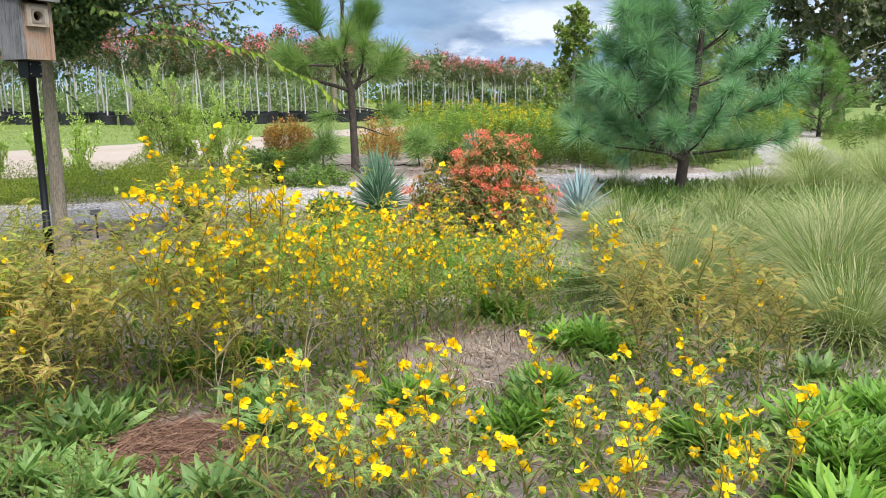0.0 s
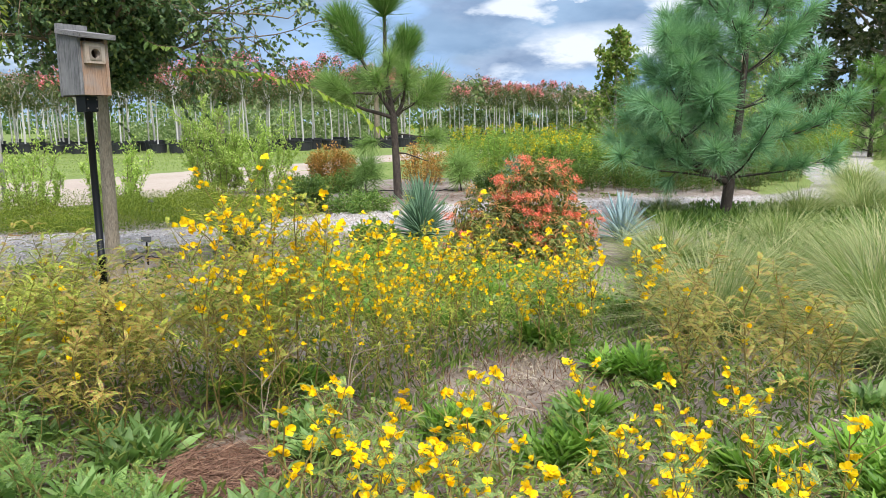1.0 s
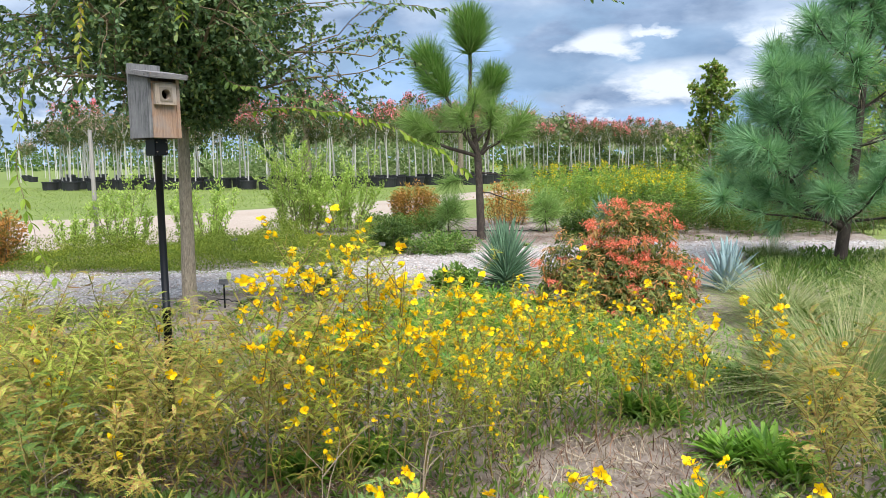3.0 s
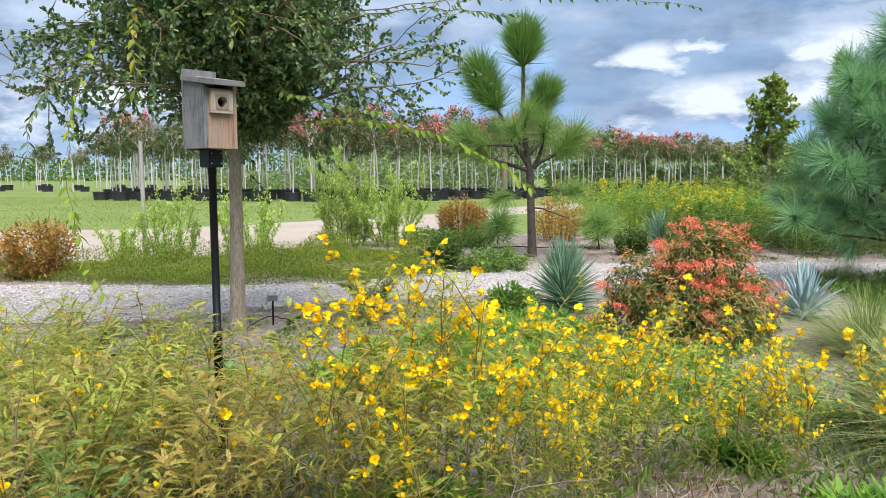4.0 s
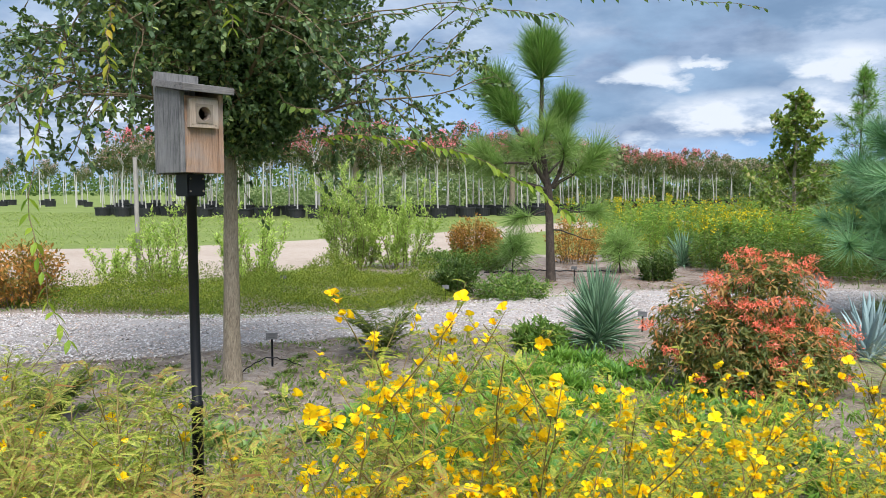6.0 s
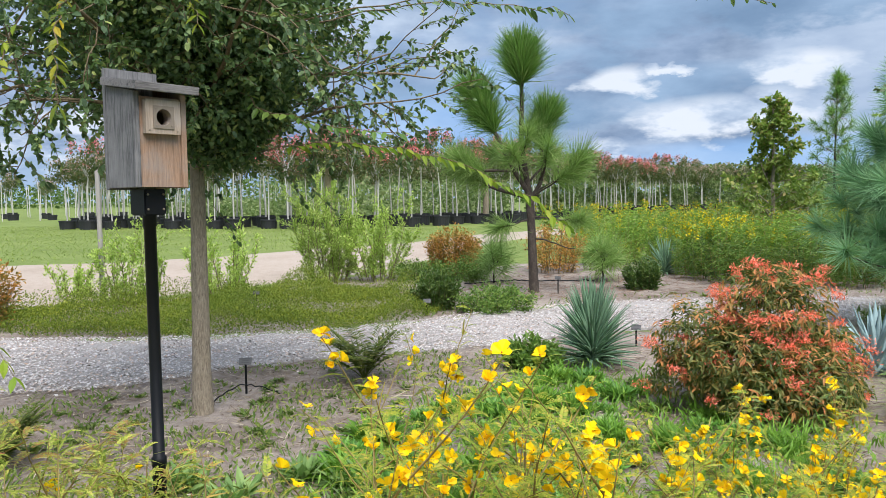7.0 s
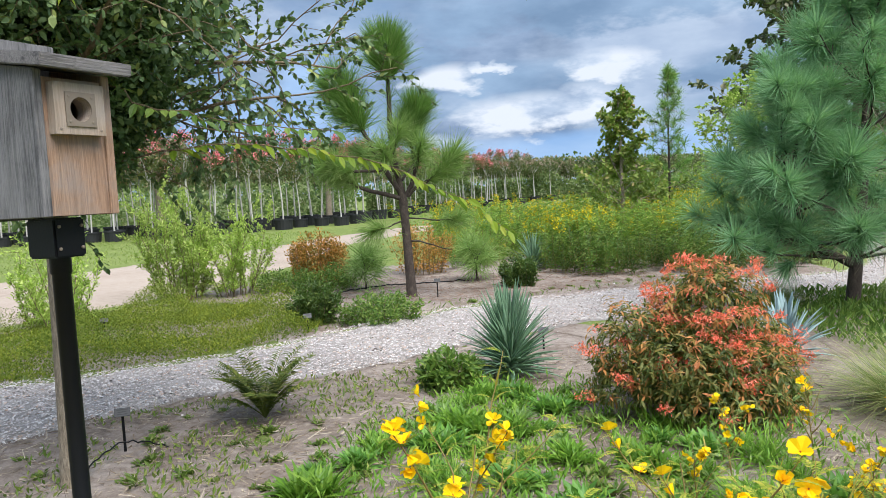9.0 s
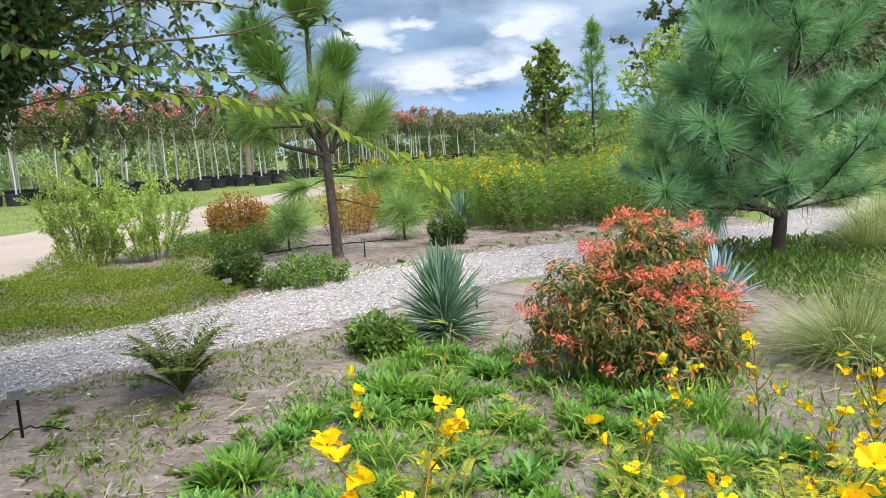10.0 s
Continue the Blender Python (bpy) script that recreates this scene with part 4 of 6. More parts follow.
def bushy_pine(name, label, rng, height, trunk_r, reach, mat, whorls, per, needles, length, skirt=0.55, width=0.007, shoots=4, lean=0.01, taper=0.6, second=None):
    """A young pine, branched to near the ground. second: where another leader leaves the trunk and where it goes."""
    root = thing(name, label, "pine tree")
    tg, nd, dead = Geo(), Geo(), Geo()
    trunk = bent((0, 0, -0.05), (lean, 0.0, 1), height, 12, 0.02, 0, rng)
    tube(tg, trunk, trunk_r * np.linspace(1.15, 0.2, 13), 10)
    part("trunk", tg, PINE_BARK, root, "", True)
    leaders = [(trunk, skirt / height, 1.0)]
    if second is not None:
        line = np.array(second, float)
        t = np.linspace(0, len(line) - 1, 10)
        line = np.stack([np.interp(t, np.arange(len(line)), line[:, k]) for k in range(3)], 1) + rng.normal(0, 0.012, (10, 3))
        wood = Geo()
        tube(wood, line, trunk_r * np.linspace(0.7, 0.2, 10), 8)
        part("leader", wood, PINE_BARK, root, "", True)
        leaders.append((line, 0.3, 0.62))
    for line, start, share in leaders:
        for i in range(max(3, int(whorls * share))):
            f = i / (max(3, int(whorls * share)) - 1)
            base = along(line, 1, start + (0.97 - start) * f, 1.0, rng, True)[0][0]
            ln0 = reach * share * (1.0 - taper * f)
            for j in range(per):
                a = (j + 0.5 * (i % 2)) * 2 * math.pi / per + rng.uniform(-0.4, 0.4)
                ln = ln0 * rng.uniform(0.62, 1.15)
                limb = bent(base, (math.cos(a), math.sin(a), 0.02 + 0.8 * f), ln, 6, 0.08, -0.09, rng)
                wood = Geo()
                tube(wood, limb, np.linspace(trunk_r * 0.28 * (1 - 0.5 * f), 0.006, 7), 5, 0, False)
                p, d = along(limb, shoots, 0.38, 1.0, rng, True)
                for q, dq in zip(p, d):
                    side = unit(dq * 0.9 + rng.normal(0, 0.5, 3) + np.array([0, 0, 0.3]))
                    sh = bent(q, side, rng.uniform(0.10, 0.24), 3, 0.1, -0.08, rng)
                    tube(wood, sh, (0.006, 0.005, 0.005, 0.004), 4, 0, False)
                    tuft(nd, rng, sh[-1], sh[-1] - sh[-2], length * rng.uniform(0.75, 1.15), needles, 0.72, width, 0.13)
                # old brown needles close to the wood
                p, d = along(limb, 14, 0.1, 0.6, rng)
                stamp(dead, needle(width / length, 0.3), p, unit(d + sphere_dirs(14, rng) + np.array([0, 0, -0.5])), length * 0.8, 1.2, 0, rng)
                part("limb", wood, PINE_BARK, root, "", True)
        for k in range(4):
            d = unit(np.array([math.cos(k * 1.6) * 0.45 * (k > 0), math.sin(k * 1.6) * 0.45 * (k > 0), 1.0]))
            tuft(nd, rng, line[-1] + d * (0.34 if k == 0 else 0.2), d, length * 0.8, needles, 0.5, width, 0.3)
    tagged(part("needles", nd, mat, root, "long soft green needles"), kind="stuff")
    tagged(part("dead_needles", dead, STRAW, root, "dry brown needles on the inner limbs"), kind="stuff")
    return root


def open_pine():
    """The slim longleaf pine with a few bare limbs that end in brushes."""
    rng = np.random.default_rng(33)
    root = thing("longleaf_pine", "young longleaf pine with brush-like needle tufts on bare limbs", "pine tree")
    root.matrix_basis = at(-1.52, 13.12)
    tg = Geo()
    tube(tg, [(0, 0, -0.05), (0.0, 0, 0.1), (-0.01, 0, 0.4), (-0.03, 0, 1.0), (-0.05, 0, 1.42), (-0.08, 0.02, 1.6)], (0.098, 0.080, 0.070, 0.062, 0.066, 0.05), 10)
    part("trunk", tg, PINE_BARK, root, "", True)
    nd, wisps = Geo(), Geo()

    def limb(pts, r0, r1=0.018, name="limb"):
        pts = np.array(pts, float)
        t = np.linspace(0, len(pts) - 1, 14)
        q = np.stack([np.interp(t, np.arange(len(pts)), pts[:, k]) for k in range(3)], 1) + rng.normal(0, 0.010, (14, 3))
        q[1:-1] = (q[:-2] + 2 * q[1:-1] + q[2:]) / 4
        wood = Geo()
        tube(wood, q, np.linspace(r0, r1, 14), 7, 0, False)
        part(name, wood, PINE_BARK, root, "", True)
        return q

    def brush(line, lo, count, length, spread_, lift=0.0, width=0.007, into=None):
        p, d = along(line, count, lo, 1.0, rng)
        nd_ = unit(d * rng.uniform(0.45, 1.15, (count, 1)) + sphere_dirs(count, rng) * spread_ + np.array([0, 0, lift]))
        stamp(nd if into is None else into, needle(width / length, 0.12), p, nd_, rng.uniform(0.75, 1.12, count) * length, 1.2, 0, rng)

    centre = limb([(-0.05, 0, 1.45), (-0.12, 0.03, 1.8), (-0.19, 0.04, 2.3), (-0.17, 0.03, 2.9), (-0.18, 0.02, 3.2), (-0.18, 0.02, 3.5)], 0.05, 0.022, "leader")
    brush(centre, 0.74, 3800, 0.52, 0.58, 0.1)
    brush(centre, 0.50, 160, 0.32, 0.9)
    left = limb([(-0.06, 0, 1.48), (-0.25, -0.05, 1.78), (-0.43, -0.1, 2.17), (-0.58, -0.1, 2.46), (-0.72, -0.1, 2.72), (-0.87, -0.1, 3.02)], 0.042)
    brush(left, 0.56, 3600, 0.48, 0.60)
    brush(left, 0.30, 160, 0.32, 0.9)
    right = limb([(0.0, 0, 1.45), (0.12, 0.04, 1.66), (0.16, 0.05, 1.95), (0.10, 0.05, 2.2), (0.14, 0.04, 2.45), (0.2, 0.04, 2.62)], 0.036)
    brush(right, 0.54, 2800, 0.45, 0.56, 0.15)
    low_l = limb([(-0.06, 0, 1.43), (-0.43, -0.1, 1.54), (-0.74, -0.12, 1.67), (-1.0, -0.1, 1.86), (-1.15, -0.08, 2.02)], 0.034)
    brush(low_l, 0.42, 1150, 0.42, 0.8, 0, 0.006, wisps)
    mid_l = limb([(-0.28, -0.05, 1.84), (-0.6, -0.2, 1.84), (-0.87, -0.3, 1.87), (-1.05, -0.35, 2.0)], 0.022)
    brush(mid_l, 0.40, 750, 0.40, 0.85, 0, 0.006, wisps)
    low_r = limb([(0.02, 0, 1.46), (0.18, -0.05, 1.62), (0.53, -0.1, 1.75), (0.68, -0.1, 2.0)], 0.030)
    brush(low_r, 0.45, 900, 0.42, 0.8, 0, 0.006, wisps)
    for pts in (((-0.1, -0.02, 1.75), (-0.2, -0.35, 1.95), (-0.3, -0.5, 2.15)), ((-0.05, 0.05, 1.7), (0.15, 0.4, 1.95), (0.3, 0.6, 2.15)), ((-0.1, 0.05, 1.8), (-0.45, 0.3, 2.0), (-0.7, 0.45, 2.15)), ((0.1, 0, 1.7), (0.2, -0.3, 1.95), (0.25, -0.45, 2.2)), ((-0.15, 0.03, 2.0), (-0.1, -0.2, 2.2), (-0.05, -0.25, 2.45))):
        brush(limb(pts, 0.020, 0.012), 0.35, 330, 0.38, 0.9, 0, 0.006, wisps)
    # thin low limbs, one of them dead
    brush(limb([(-0.03, 0, 1.12), (-0.3, -0.2, 1.05), (-0.5, -0.3, 1.0)], 0.012, 0.007), 0.5, 300, 0.36, 0.95, 0, 0.006, wisps)
    brush(limb([(0.0, 0, 1.15), (0.45, -0.2, 1.1), (0.75, -0.3, 1.12)], 0.012, 0.007), 0.5, 300, 0.36, 0.95, 0, 0.006, wisps)
    limb([(0.03, -0.02, 0.82), (0.22, -0.1, 0.80), (0.42, -0.15, 0.72), (0.60, -0.2, 0.68)], 0.014, 0.006, "dead_limb")
    tagged(part("needles", nd, NEEDLE, root, "long dark green needles in brushes"), kind="stuff")
    tagged(part("wispy_needles", wisps, PALE_NEEDLE, root, "thin pale green needles on the side limbs"), kind="stuff")


def pine_seedling(x, y, seed, size, group="young pines beside the longleaf pine"):
    """A knee-high pine, all needles."""
    rng = np.random.default_rng(seed)
    root = thing("pine_seedling", "knee-high young pine with soft grey-green needles", "pine seedling", group)
    root.matrix_basis = at(x, y, 0, rng.uniform(0, 6), size)
    tg, nd = Geo(), Geo()
    tube(tg, bent((0, 0, -0.03), (0, 0, 1), 0.5, 5, 0.05, 0, rng), np.linspace(0.02, 0.01, 6), 6)
    part("trunk", tg, PINE_BARK, root, "", True)
    for i in range(9):
        a = i * 2.4
        limb_ = bent((0, 0, 0.12 + 0.04 * i), (math.cos(a), math.sin(a), 0.5 + 0.1 * i), 0.30, 4, 0.1, -0.05, rng)
        wood = Geo()
        tube(wood, limb_, np.linspace(0.009, 0.004, 5), 4, 0, False)
        part("limb", wood, PINE_BARK, root, "", True)
        tuft(nd, rng, limb_[-1], limb_[-1] - limb_[-2], 0.42, 75, 1.1, 0.006, 0.2)
    tuft(nd, rng, (0, 0, 0.6), (0, 0, 1), 0.40, 90, 0.9, 0.006, 0.2)
    tagged(part("needles", nd, PALE_NEEDLE, root), kind="stuff")


open_pine()
pine_seedling(-2.25, 14.2, 34, 0.95)
pine_seedling(-0.45, 14.6, 35, 1.0)
big_pine = bushy_pine("slash_pine", "bushy young pine with long soft blue-green needles", np.random.default_rng(5), 3.4, 0.068, 1.62, NEEDLE_BLUE, 7, 5, 150, 0.31, 0.62, 0.0054, 5, 0.10, 0.62, ((0.02, 0, 0.5), (-0.4, -0.1, 0.72), (-0.62, -0.15, 1.05), (-0.66, -0.15, 1.5), (-0.6, -0.1, 2.1)))
big_pine.matrix_basis = at(3.18, 10.12)
far_pine = bushy_pine("slim_pine", "slim young pine with short whorled branches", np.random.default_rng(8), 4.4, 0.045, 0.85, NEEDLE, 8, 4, 46, 0.24, 1.3, 0.012, 3, 0.01, 0.75)
far_pine.matrix_basis = at(5.8, 23.5)
side_pine = bushy_pine("distant_pine", "low bushy pine beside the shell path", np.random.default_rng(9), 2.6, 0.07, 1.5, NEEDLE, 7, 5, 60, 0.3, 0.3, 0.012)
side_pine.matrix_basis = at(12.6, 25.5)
low_tree = leafy_tree("young_tree", "small upright tree with mixed green and bronze leaves", np.random.default_rng(12), 3.9, 0.3, 0.05, 1.25, YOUNG_LEAF, BARK, 0.10, 9, (30, 7, 4), (0, 0), 0.0, 0.55, 0.65, 0.25, narrow=0.72)
low_tree.matrix_basis = at(3.25, 19.2)
lime_tree = leafy_tree("airy_tree", "airy light green tree behind the tall flowers", np.random.default_rng(13), 4.6, 0.6, 0.06, 1.7, WILLOW, BARK, 0.13, 7, (26, 7, 4), (0, 0), 0.01, 0.45, 0.5, 0.15)
lime_tree.matrix_basis = at(8.3, 25.5)
oak = leafy_tree("old_oak", "large grey-green oak with a broad loose crown", np.random.default_rng(14), 9.5, 1.8, 0.24, 5.2, GREY_TREE_LEAF, BARK, 0.27, 17, (30, 9, 5), (0, 0), 0.02, 0.6, 0.3, 0.15)
oak.matrix_basis = at(16.0, 31.0)
oak_b = copy_thing(oak, at(25, 37, 0, 2.0, 1.0))


# ---- shrubs ----
def shrub(name, label, rng, width, height, mat, leaf_len, stems, count, leaf_w=0.36, wood=TWIG, open_=0.35, category="shrub", sag=0.55, group="", loose=0.8, spread_=0.08):
    """Many stems from one foot, leaves along them, densest outside."""
    root = thing(name, label, category, group)
    lg = Geo()
    tips, per = [], max(3, count // stems)
    for i in range(stems):
        a = rng.uniform(0, 2 * math.pi)
        out_ = math.sqrt(rng.uniform(0.0, 1.0))
        h = height * rng.uniform(0.8, 1.05)
        end = np.array([math.cos(a) * out_ * width / 2, math.sin(a) * out_ * width / 2, h * (1 - sag * out_ ** 2.2)])
        foot = np.array([math.cos(a), math.sin(a), 0]) * width * spread_ * out_
        t = np.linspace(0, 1, 6)[:, None]
        mid = foot * 0.5 + end * 0.5 + np.array([0, 0, height * 0.12]) * out_ + rng.normal(0, 0.03, 3) * width
        pts = (1 - t) ** 2 * foot + 2 * t * (1 - t) * mid + t ** 2 * end
        sg = Geo()
        tube(sg, pts, np.linspace(0.006, 0.002, 6) * max(0.6, height), 4, 0, False)
        part("stem", sg, wood, root, "", True)
        p, d = along(pts, per, open_, 1.0, rng)
        p = p + rng.normal(0, 0.05, p.shape) * width * loose
        p[:, 2] = np.maximum(p[:, 2], 0.02)
        dd = unit(d * 0.3 + rng.normal(0, 0.65, d.shape) + unit(p * np.array([1, 1, 0.5])) * 0.5)
        stamp(lg, leaf(leaf_w, 2, 0.2, 0.15) if leaf_len > 0.08 else diamond(leaf_w, 0.15), p, dd, rng.uniform(0.65, 1.25, per) * leaf_len, 0.7, 0, rng)
        tips.append((pts[-1], unit(pts[-1] - pts[-2])))
    tagged(part("foliage", lg, mat, root), kind="stuff")
    return root, tips


def coral_shrub():
    rng = np.random.default_rng(41)
    root = thing("firebush", "uneven mounded shrub with coral-red flower clusters and olive leaves", "shrub")
    root.matrix_basis = at(0.33, 7.1, 0, 0, 0.93)
    lobes = [(0.16, 0.0, 0.62, 0.44, 0.46), (-0.38, -0.05, 0.48, 0.34, 0.38), (0.50, 0.05, 0.36, 0.30, 0.32), (-0.1, -0.32, 0.36, 0.42, 0.32), (0.28, -0.34, 0.30, 0.40, 0.28), (0.18, 0.1, 0.84, 0.22, 0.22), (-0.42, -0.1, 0.24, 0.32, 0.24), (0.1, 0.35, 0.42, 0.42, 0.36), (0.56, -0.12, 0.20, 0.22, 0.2), (-0.05, -0.42, 0.20, 0.34, 0.22), (0.3, -0.45, 0.18, 0.30, 0.2)]
    green, young, tips = Geo(), Geo(), []
    blade_ = leaf(0.34, 3, 0.38, 0.14, 0.5)
    for cx, cy, cz, r, h in lobes:
        n = int(330 * (r / 0.4) ** 2)
        for d in sphere_dirs(n, rng, -0.55):
            q = rng.uniform(0.45, 1.0) ** 0.5 * rng.uniform(0.85, 1.12)
            p = np.array([cx, cy, cz]) + d * q * np.array([r, r, h])
            if p[2] < 0.06:
                continue
            out_ = unit(d + np.array([0, 0, 0.55]) + rng.normal(0, 0.25, 3))
            k = rng.integers(6, 10)
            a = rng.uniform(0, 6.28) + np.arange(k) * 2.4
            side = unit(np.cross(out_, (0.3, 0.9, 0.1)))
            ring = side * np.cos(a)[:, None] + np.cross(out_, side) * np.sin(a)[:, None]
            dd = unit(ring + out_ * rng.uniform(-0.1, 0.7, (k, 1)) + np.array([0, 0, -0.15]))
            flush = q > 0.9 and rng.uniform() < (0.58 if p[2] > 0.5 else 0.32)
            stamp(young if flush else green, blade_, p - out_ * rng.uniform(0, 0.07, (k, 1)), dd, rng.uniform(0.036, 0.068, k), 0.4, 0, rng)
            if q > 0.88:
                tips.append((p, out_))
    for i in range(34):
        p, d = tips[(i * 37) % len(tips)]
        t = np.linspace(0, 1, 7)[:, None]
        foot = np.array([rng.normal(0.05, 0.10), rng.normal(0, 0.08), 0.0])
        mid = foot * 0.6 + p * 0.4 + np.array([0, 0, 0.22])
        line = (1 - t) ** 2 * foot + 2 * t * (1 - t) * mid + t ** 2 * p
        sg = Geo()
        tube(sg, line, np.linspace(0.009, 0.002, 7), 5, 0, False)
        part("stem", sg, TWIG, root, "", True)
    tagged(part("foliage", green, CORAL_LEAF, root), kind="stuff")
    tagged(part("young_foliage", young, FLUSH_LEAF, root, "orange-red young leaves"), kind="stuff")
    rng.shuffle(tips)
    k = 0
    for p, d in tips:
        high = p[2] + 0.35 * p[0] + 0.2 * noise.noise(tuple(p * 3.0))
        if rng.uniform() > (0.62 if high > 0.6 else 0.32 if high > 0.35 else 0.18) or k >= 170:
            continue
        g = Geo()
        n = 58
        c = sphere_dirs(n, rng) * rng.uniform(0.2, 1, (n, 1)) * np.array([0.064, 0.064, 0.04]) * rng.uniform(0.7, 1.3)
        stamp(g, diamond(0.30, 0.1), c, unit(d * 0.7 + sphere_dirs(n, rng)), rng.uniform(0.016, 0.036, n), 1.0, 0, rng)
        o = part("flower_head", g, CORAL_BLOOM, root, "coral-red flower cluster" if k == 0 else "")
        o.location = p + d * 0.03
        k += 1


coral_shrub()
r1, _ = shrub("rust_shrub", "small round shrub with rust-orange leaves", np.random.default_rng(42), 1.0, 0.95, RUST_BUSH, 0.06, 56, 7000, 0.42, open_=0.05, sag=0.35, spread_=0.40)
r1.matrix_basis = at(-3.14, 15.5)
r2, _ = shrub("rust_shrub", "loose rust-coloured shrub behind the pine trunk", np.random.default_rng(43), 1.2, 0.95, RUST_BUSH, 0.06, 42, 3200, 0.4, open_=0.1, sag=0.4, spread_=0.3)
r2.matrix_basis = at(-1.35, 16.2)
r3, _ = shrub("rust_shrub", "loose shrub with rust-red young leaves by the path", np.random.default_rng(44), 1.15, 0.85, RUST_BUSH, 0.078, 42, 2900, 0.36, open_=0.12, sag=0.45, spread_=0.28)
r3.matrix_basis = at(-7.6, 9.2)


def plume_shrub(x, y, seed, plumes, width, height, density, label):
    """Upright sprays of small leaves on thin wands, of uneven height, with gaps between them."""
    rng = np.random.default_rng(seed)
    root = thing("wax_myrtle", label, "shrub", "light green shrubs by the road")
    root.matrix_basis = at(x, y, 0, 0)
    lg = Geo()
    for i in range(plumes):
        a, q = i * 2.4 + rng.uniform(-0.5, 0.5), math.sqrt((i + 0.5) / plumes)
        h = height * rng.uniform(0.62, 1.0) * (1 - 0.42 * q * q)
        foot = np.array([math.cos(a), math.sin(a), 0]) * width * 0.27 * q
        wand = bent(foot, (math.cos(a) * 0.55 * q, math.sin(a) * 0.55 * q, 1.15), h * 1.12, 8, 0.09, -0.05, rng)
        wood = Geo()
        tube(wood, wand, np.linspace(0.009, 0.002, 9), 5, 0, False)
        stem_ = part("wand", wood, TWIG, root, "", True)
        wood = Geo()
        for p, d in zip(*along(wand, 9, 0.10, 0.97, rng, True)):
            tw = bent(p, unit(d + rng.normal(0, 0.55, 3) + np.array([0, 0, 0.2])), h * rng.uniform(0.14, 0.30), 4, 0.12, -0.04, rng)
            tube(wood, tw, np.linspace(0.004, 0.0012, 5), 3, 0, False)
            lp, ld = along(tw, density, 0.0, 1.0, rng)
            lp = lp + rng.normal(0, 0.022, lp.shape)
            dd = unit(ld * 0.8 + sphere_dirs(density, rng) * 0.9 + np.array([0, 0, 0.25]))
            stamp(lg, diamond(0.36, 0.15), lp, dd, rng.uniform(0.038, 0.078, density), 0.7, 0, rng)
        tagged(part("twig_growth", wood, TWIG, stem_, "", True), kind="stuff")
    tagged(part("foliage", lg, WILLOW, root), kind="stuff")


plume_shrub(-5.15, 14.3, 51, 26, 1.15, 1.85, 44, "open upright shrub with light green narrow leaves")
plume_shrub(-4.35, 14.5, 52, 18, 1.1, 1.55, 44, "open upright shrub with light green narrow leaves")
plume_shrub(-7.1, 11.4, 53, 14, 1.25, 1.2, 28, "sparse young shrub with light green narrow leaves")
plume_shrub(-6.1, 12.2, 54, 16, 1.35, 1.15, 30, "sparse young shrub with light green narrow leaves")
plume_shrub(-8.2, 11.7, 55, 7, 0.8, 0.65, 22, "sparse young shrub with light green narrow leaves")
for seed, x, y, w, h, mt, k in ((61, -2.66, 11.25, 0.64, 0.50, DARK_SHRUB, 3000), (62, 0.12, 13.6, 0.62, 0.48, DARK_SHRUB, 2600), (63, -1.85, 11.15, 1.0, 0.34, MID_SHRUB, 2000), (64, -1.18, 7.95, 0.5, 0.28, MID_SHRUB, 620), (65, -3.6, 14.6, 1.0, 0.4, MID_SHRUB, 1700), (66, -2.75, 14.6, 0.9, 0.42, MID_SHRUB, 1500)):
    d1, _ = shrub("dwarf_shrub", "compact low evergreen shrub in the sandy bed", np.random.default_rng(seed), w, h, mt, 0.052 if seed != 64 else 0.085, 44, int(k * 1.7), 0.42, TWIG, open_=0.05, sag=0.4, group="compact low shrubs", spread_=0.36)
    d1.matrix_basis = at(x, y)


# ---- agaves and the cycad ----
def leaf_mesh(name, length, width, droop, thick, mat):
    """A fleshy sword leaf with a hollowed upper face."""
    t = np.linspace(0, 1, 7)
    w = width / 2 * np.array([0.55, 0.85, 1.0, 0.95, 0.75, 0.42, 0.03])
    y, z = length * t, -droop * length * t ** 2
    th = thick * (1 - t * 0.8)
    rows = np.stack([np.stack([-w, y, z + w * 0.45], 1), np.stack([w * 0, y, z], 1), np.stack([w, y, z + w * 0.45], 1), np.stack([w * 0, y, z - th], 1)], 1)
    f = [(4 * i + j, 4 * i + (j + 1) % 4, 4 * i + 4 + (j + 1) % 4, 4 * i + 4 + j) for i in range(6) for j in range(4)]
    g = Geo()
    g.add(rows.reshape(-1, 3), f)
    return g.mesh(name, mat, True)


def agave(name, label, rng, x, y, length, width, count, mat, lift, low=5):
    root = thing(name, label, "agave")
    root.matrix_basis = at(x, y)
    kinds = [leaf_mesh("leaf", length, width, dr, 0.012, mat) for dr in (0.02, 0.12, 0.25)]
    g = Geo()
    tube(g, [(0, 0, -0.03), (0, 0, lift * 0.5), (0, 0, lift)], (0.07, 0.065, 0.04), 8)
    part("core", g, mat, root)
    for i in range(count):
        f = i / count
        up_ = radians(low + (86 - low) * f ** 0.8) + rng.normal(0, 0.07)
        a = i * 2.39996 + rng.normal(0, 0.1)
        o = new("leaf", kinds[2 if f < 0.3 else 1 if f < 0.65 else 0])
        o.parent = root
        o.matrix_basis = Matrix.Translation((0.04 * math.cos(a), 0.04 * math.sin(a), lift * (0.15 + 0.8 * f))) @ Matrix.Rotation(a - math.pi / 2, 4, "Z") @ Matrix.Rotation(up_, 4, "X") @ Matrix.Scale(rng.uniform(0.8, 1.1) * (0.85 + 0.15 * f), 4)


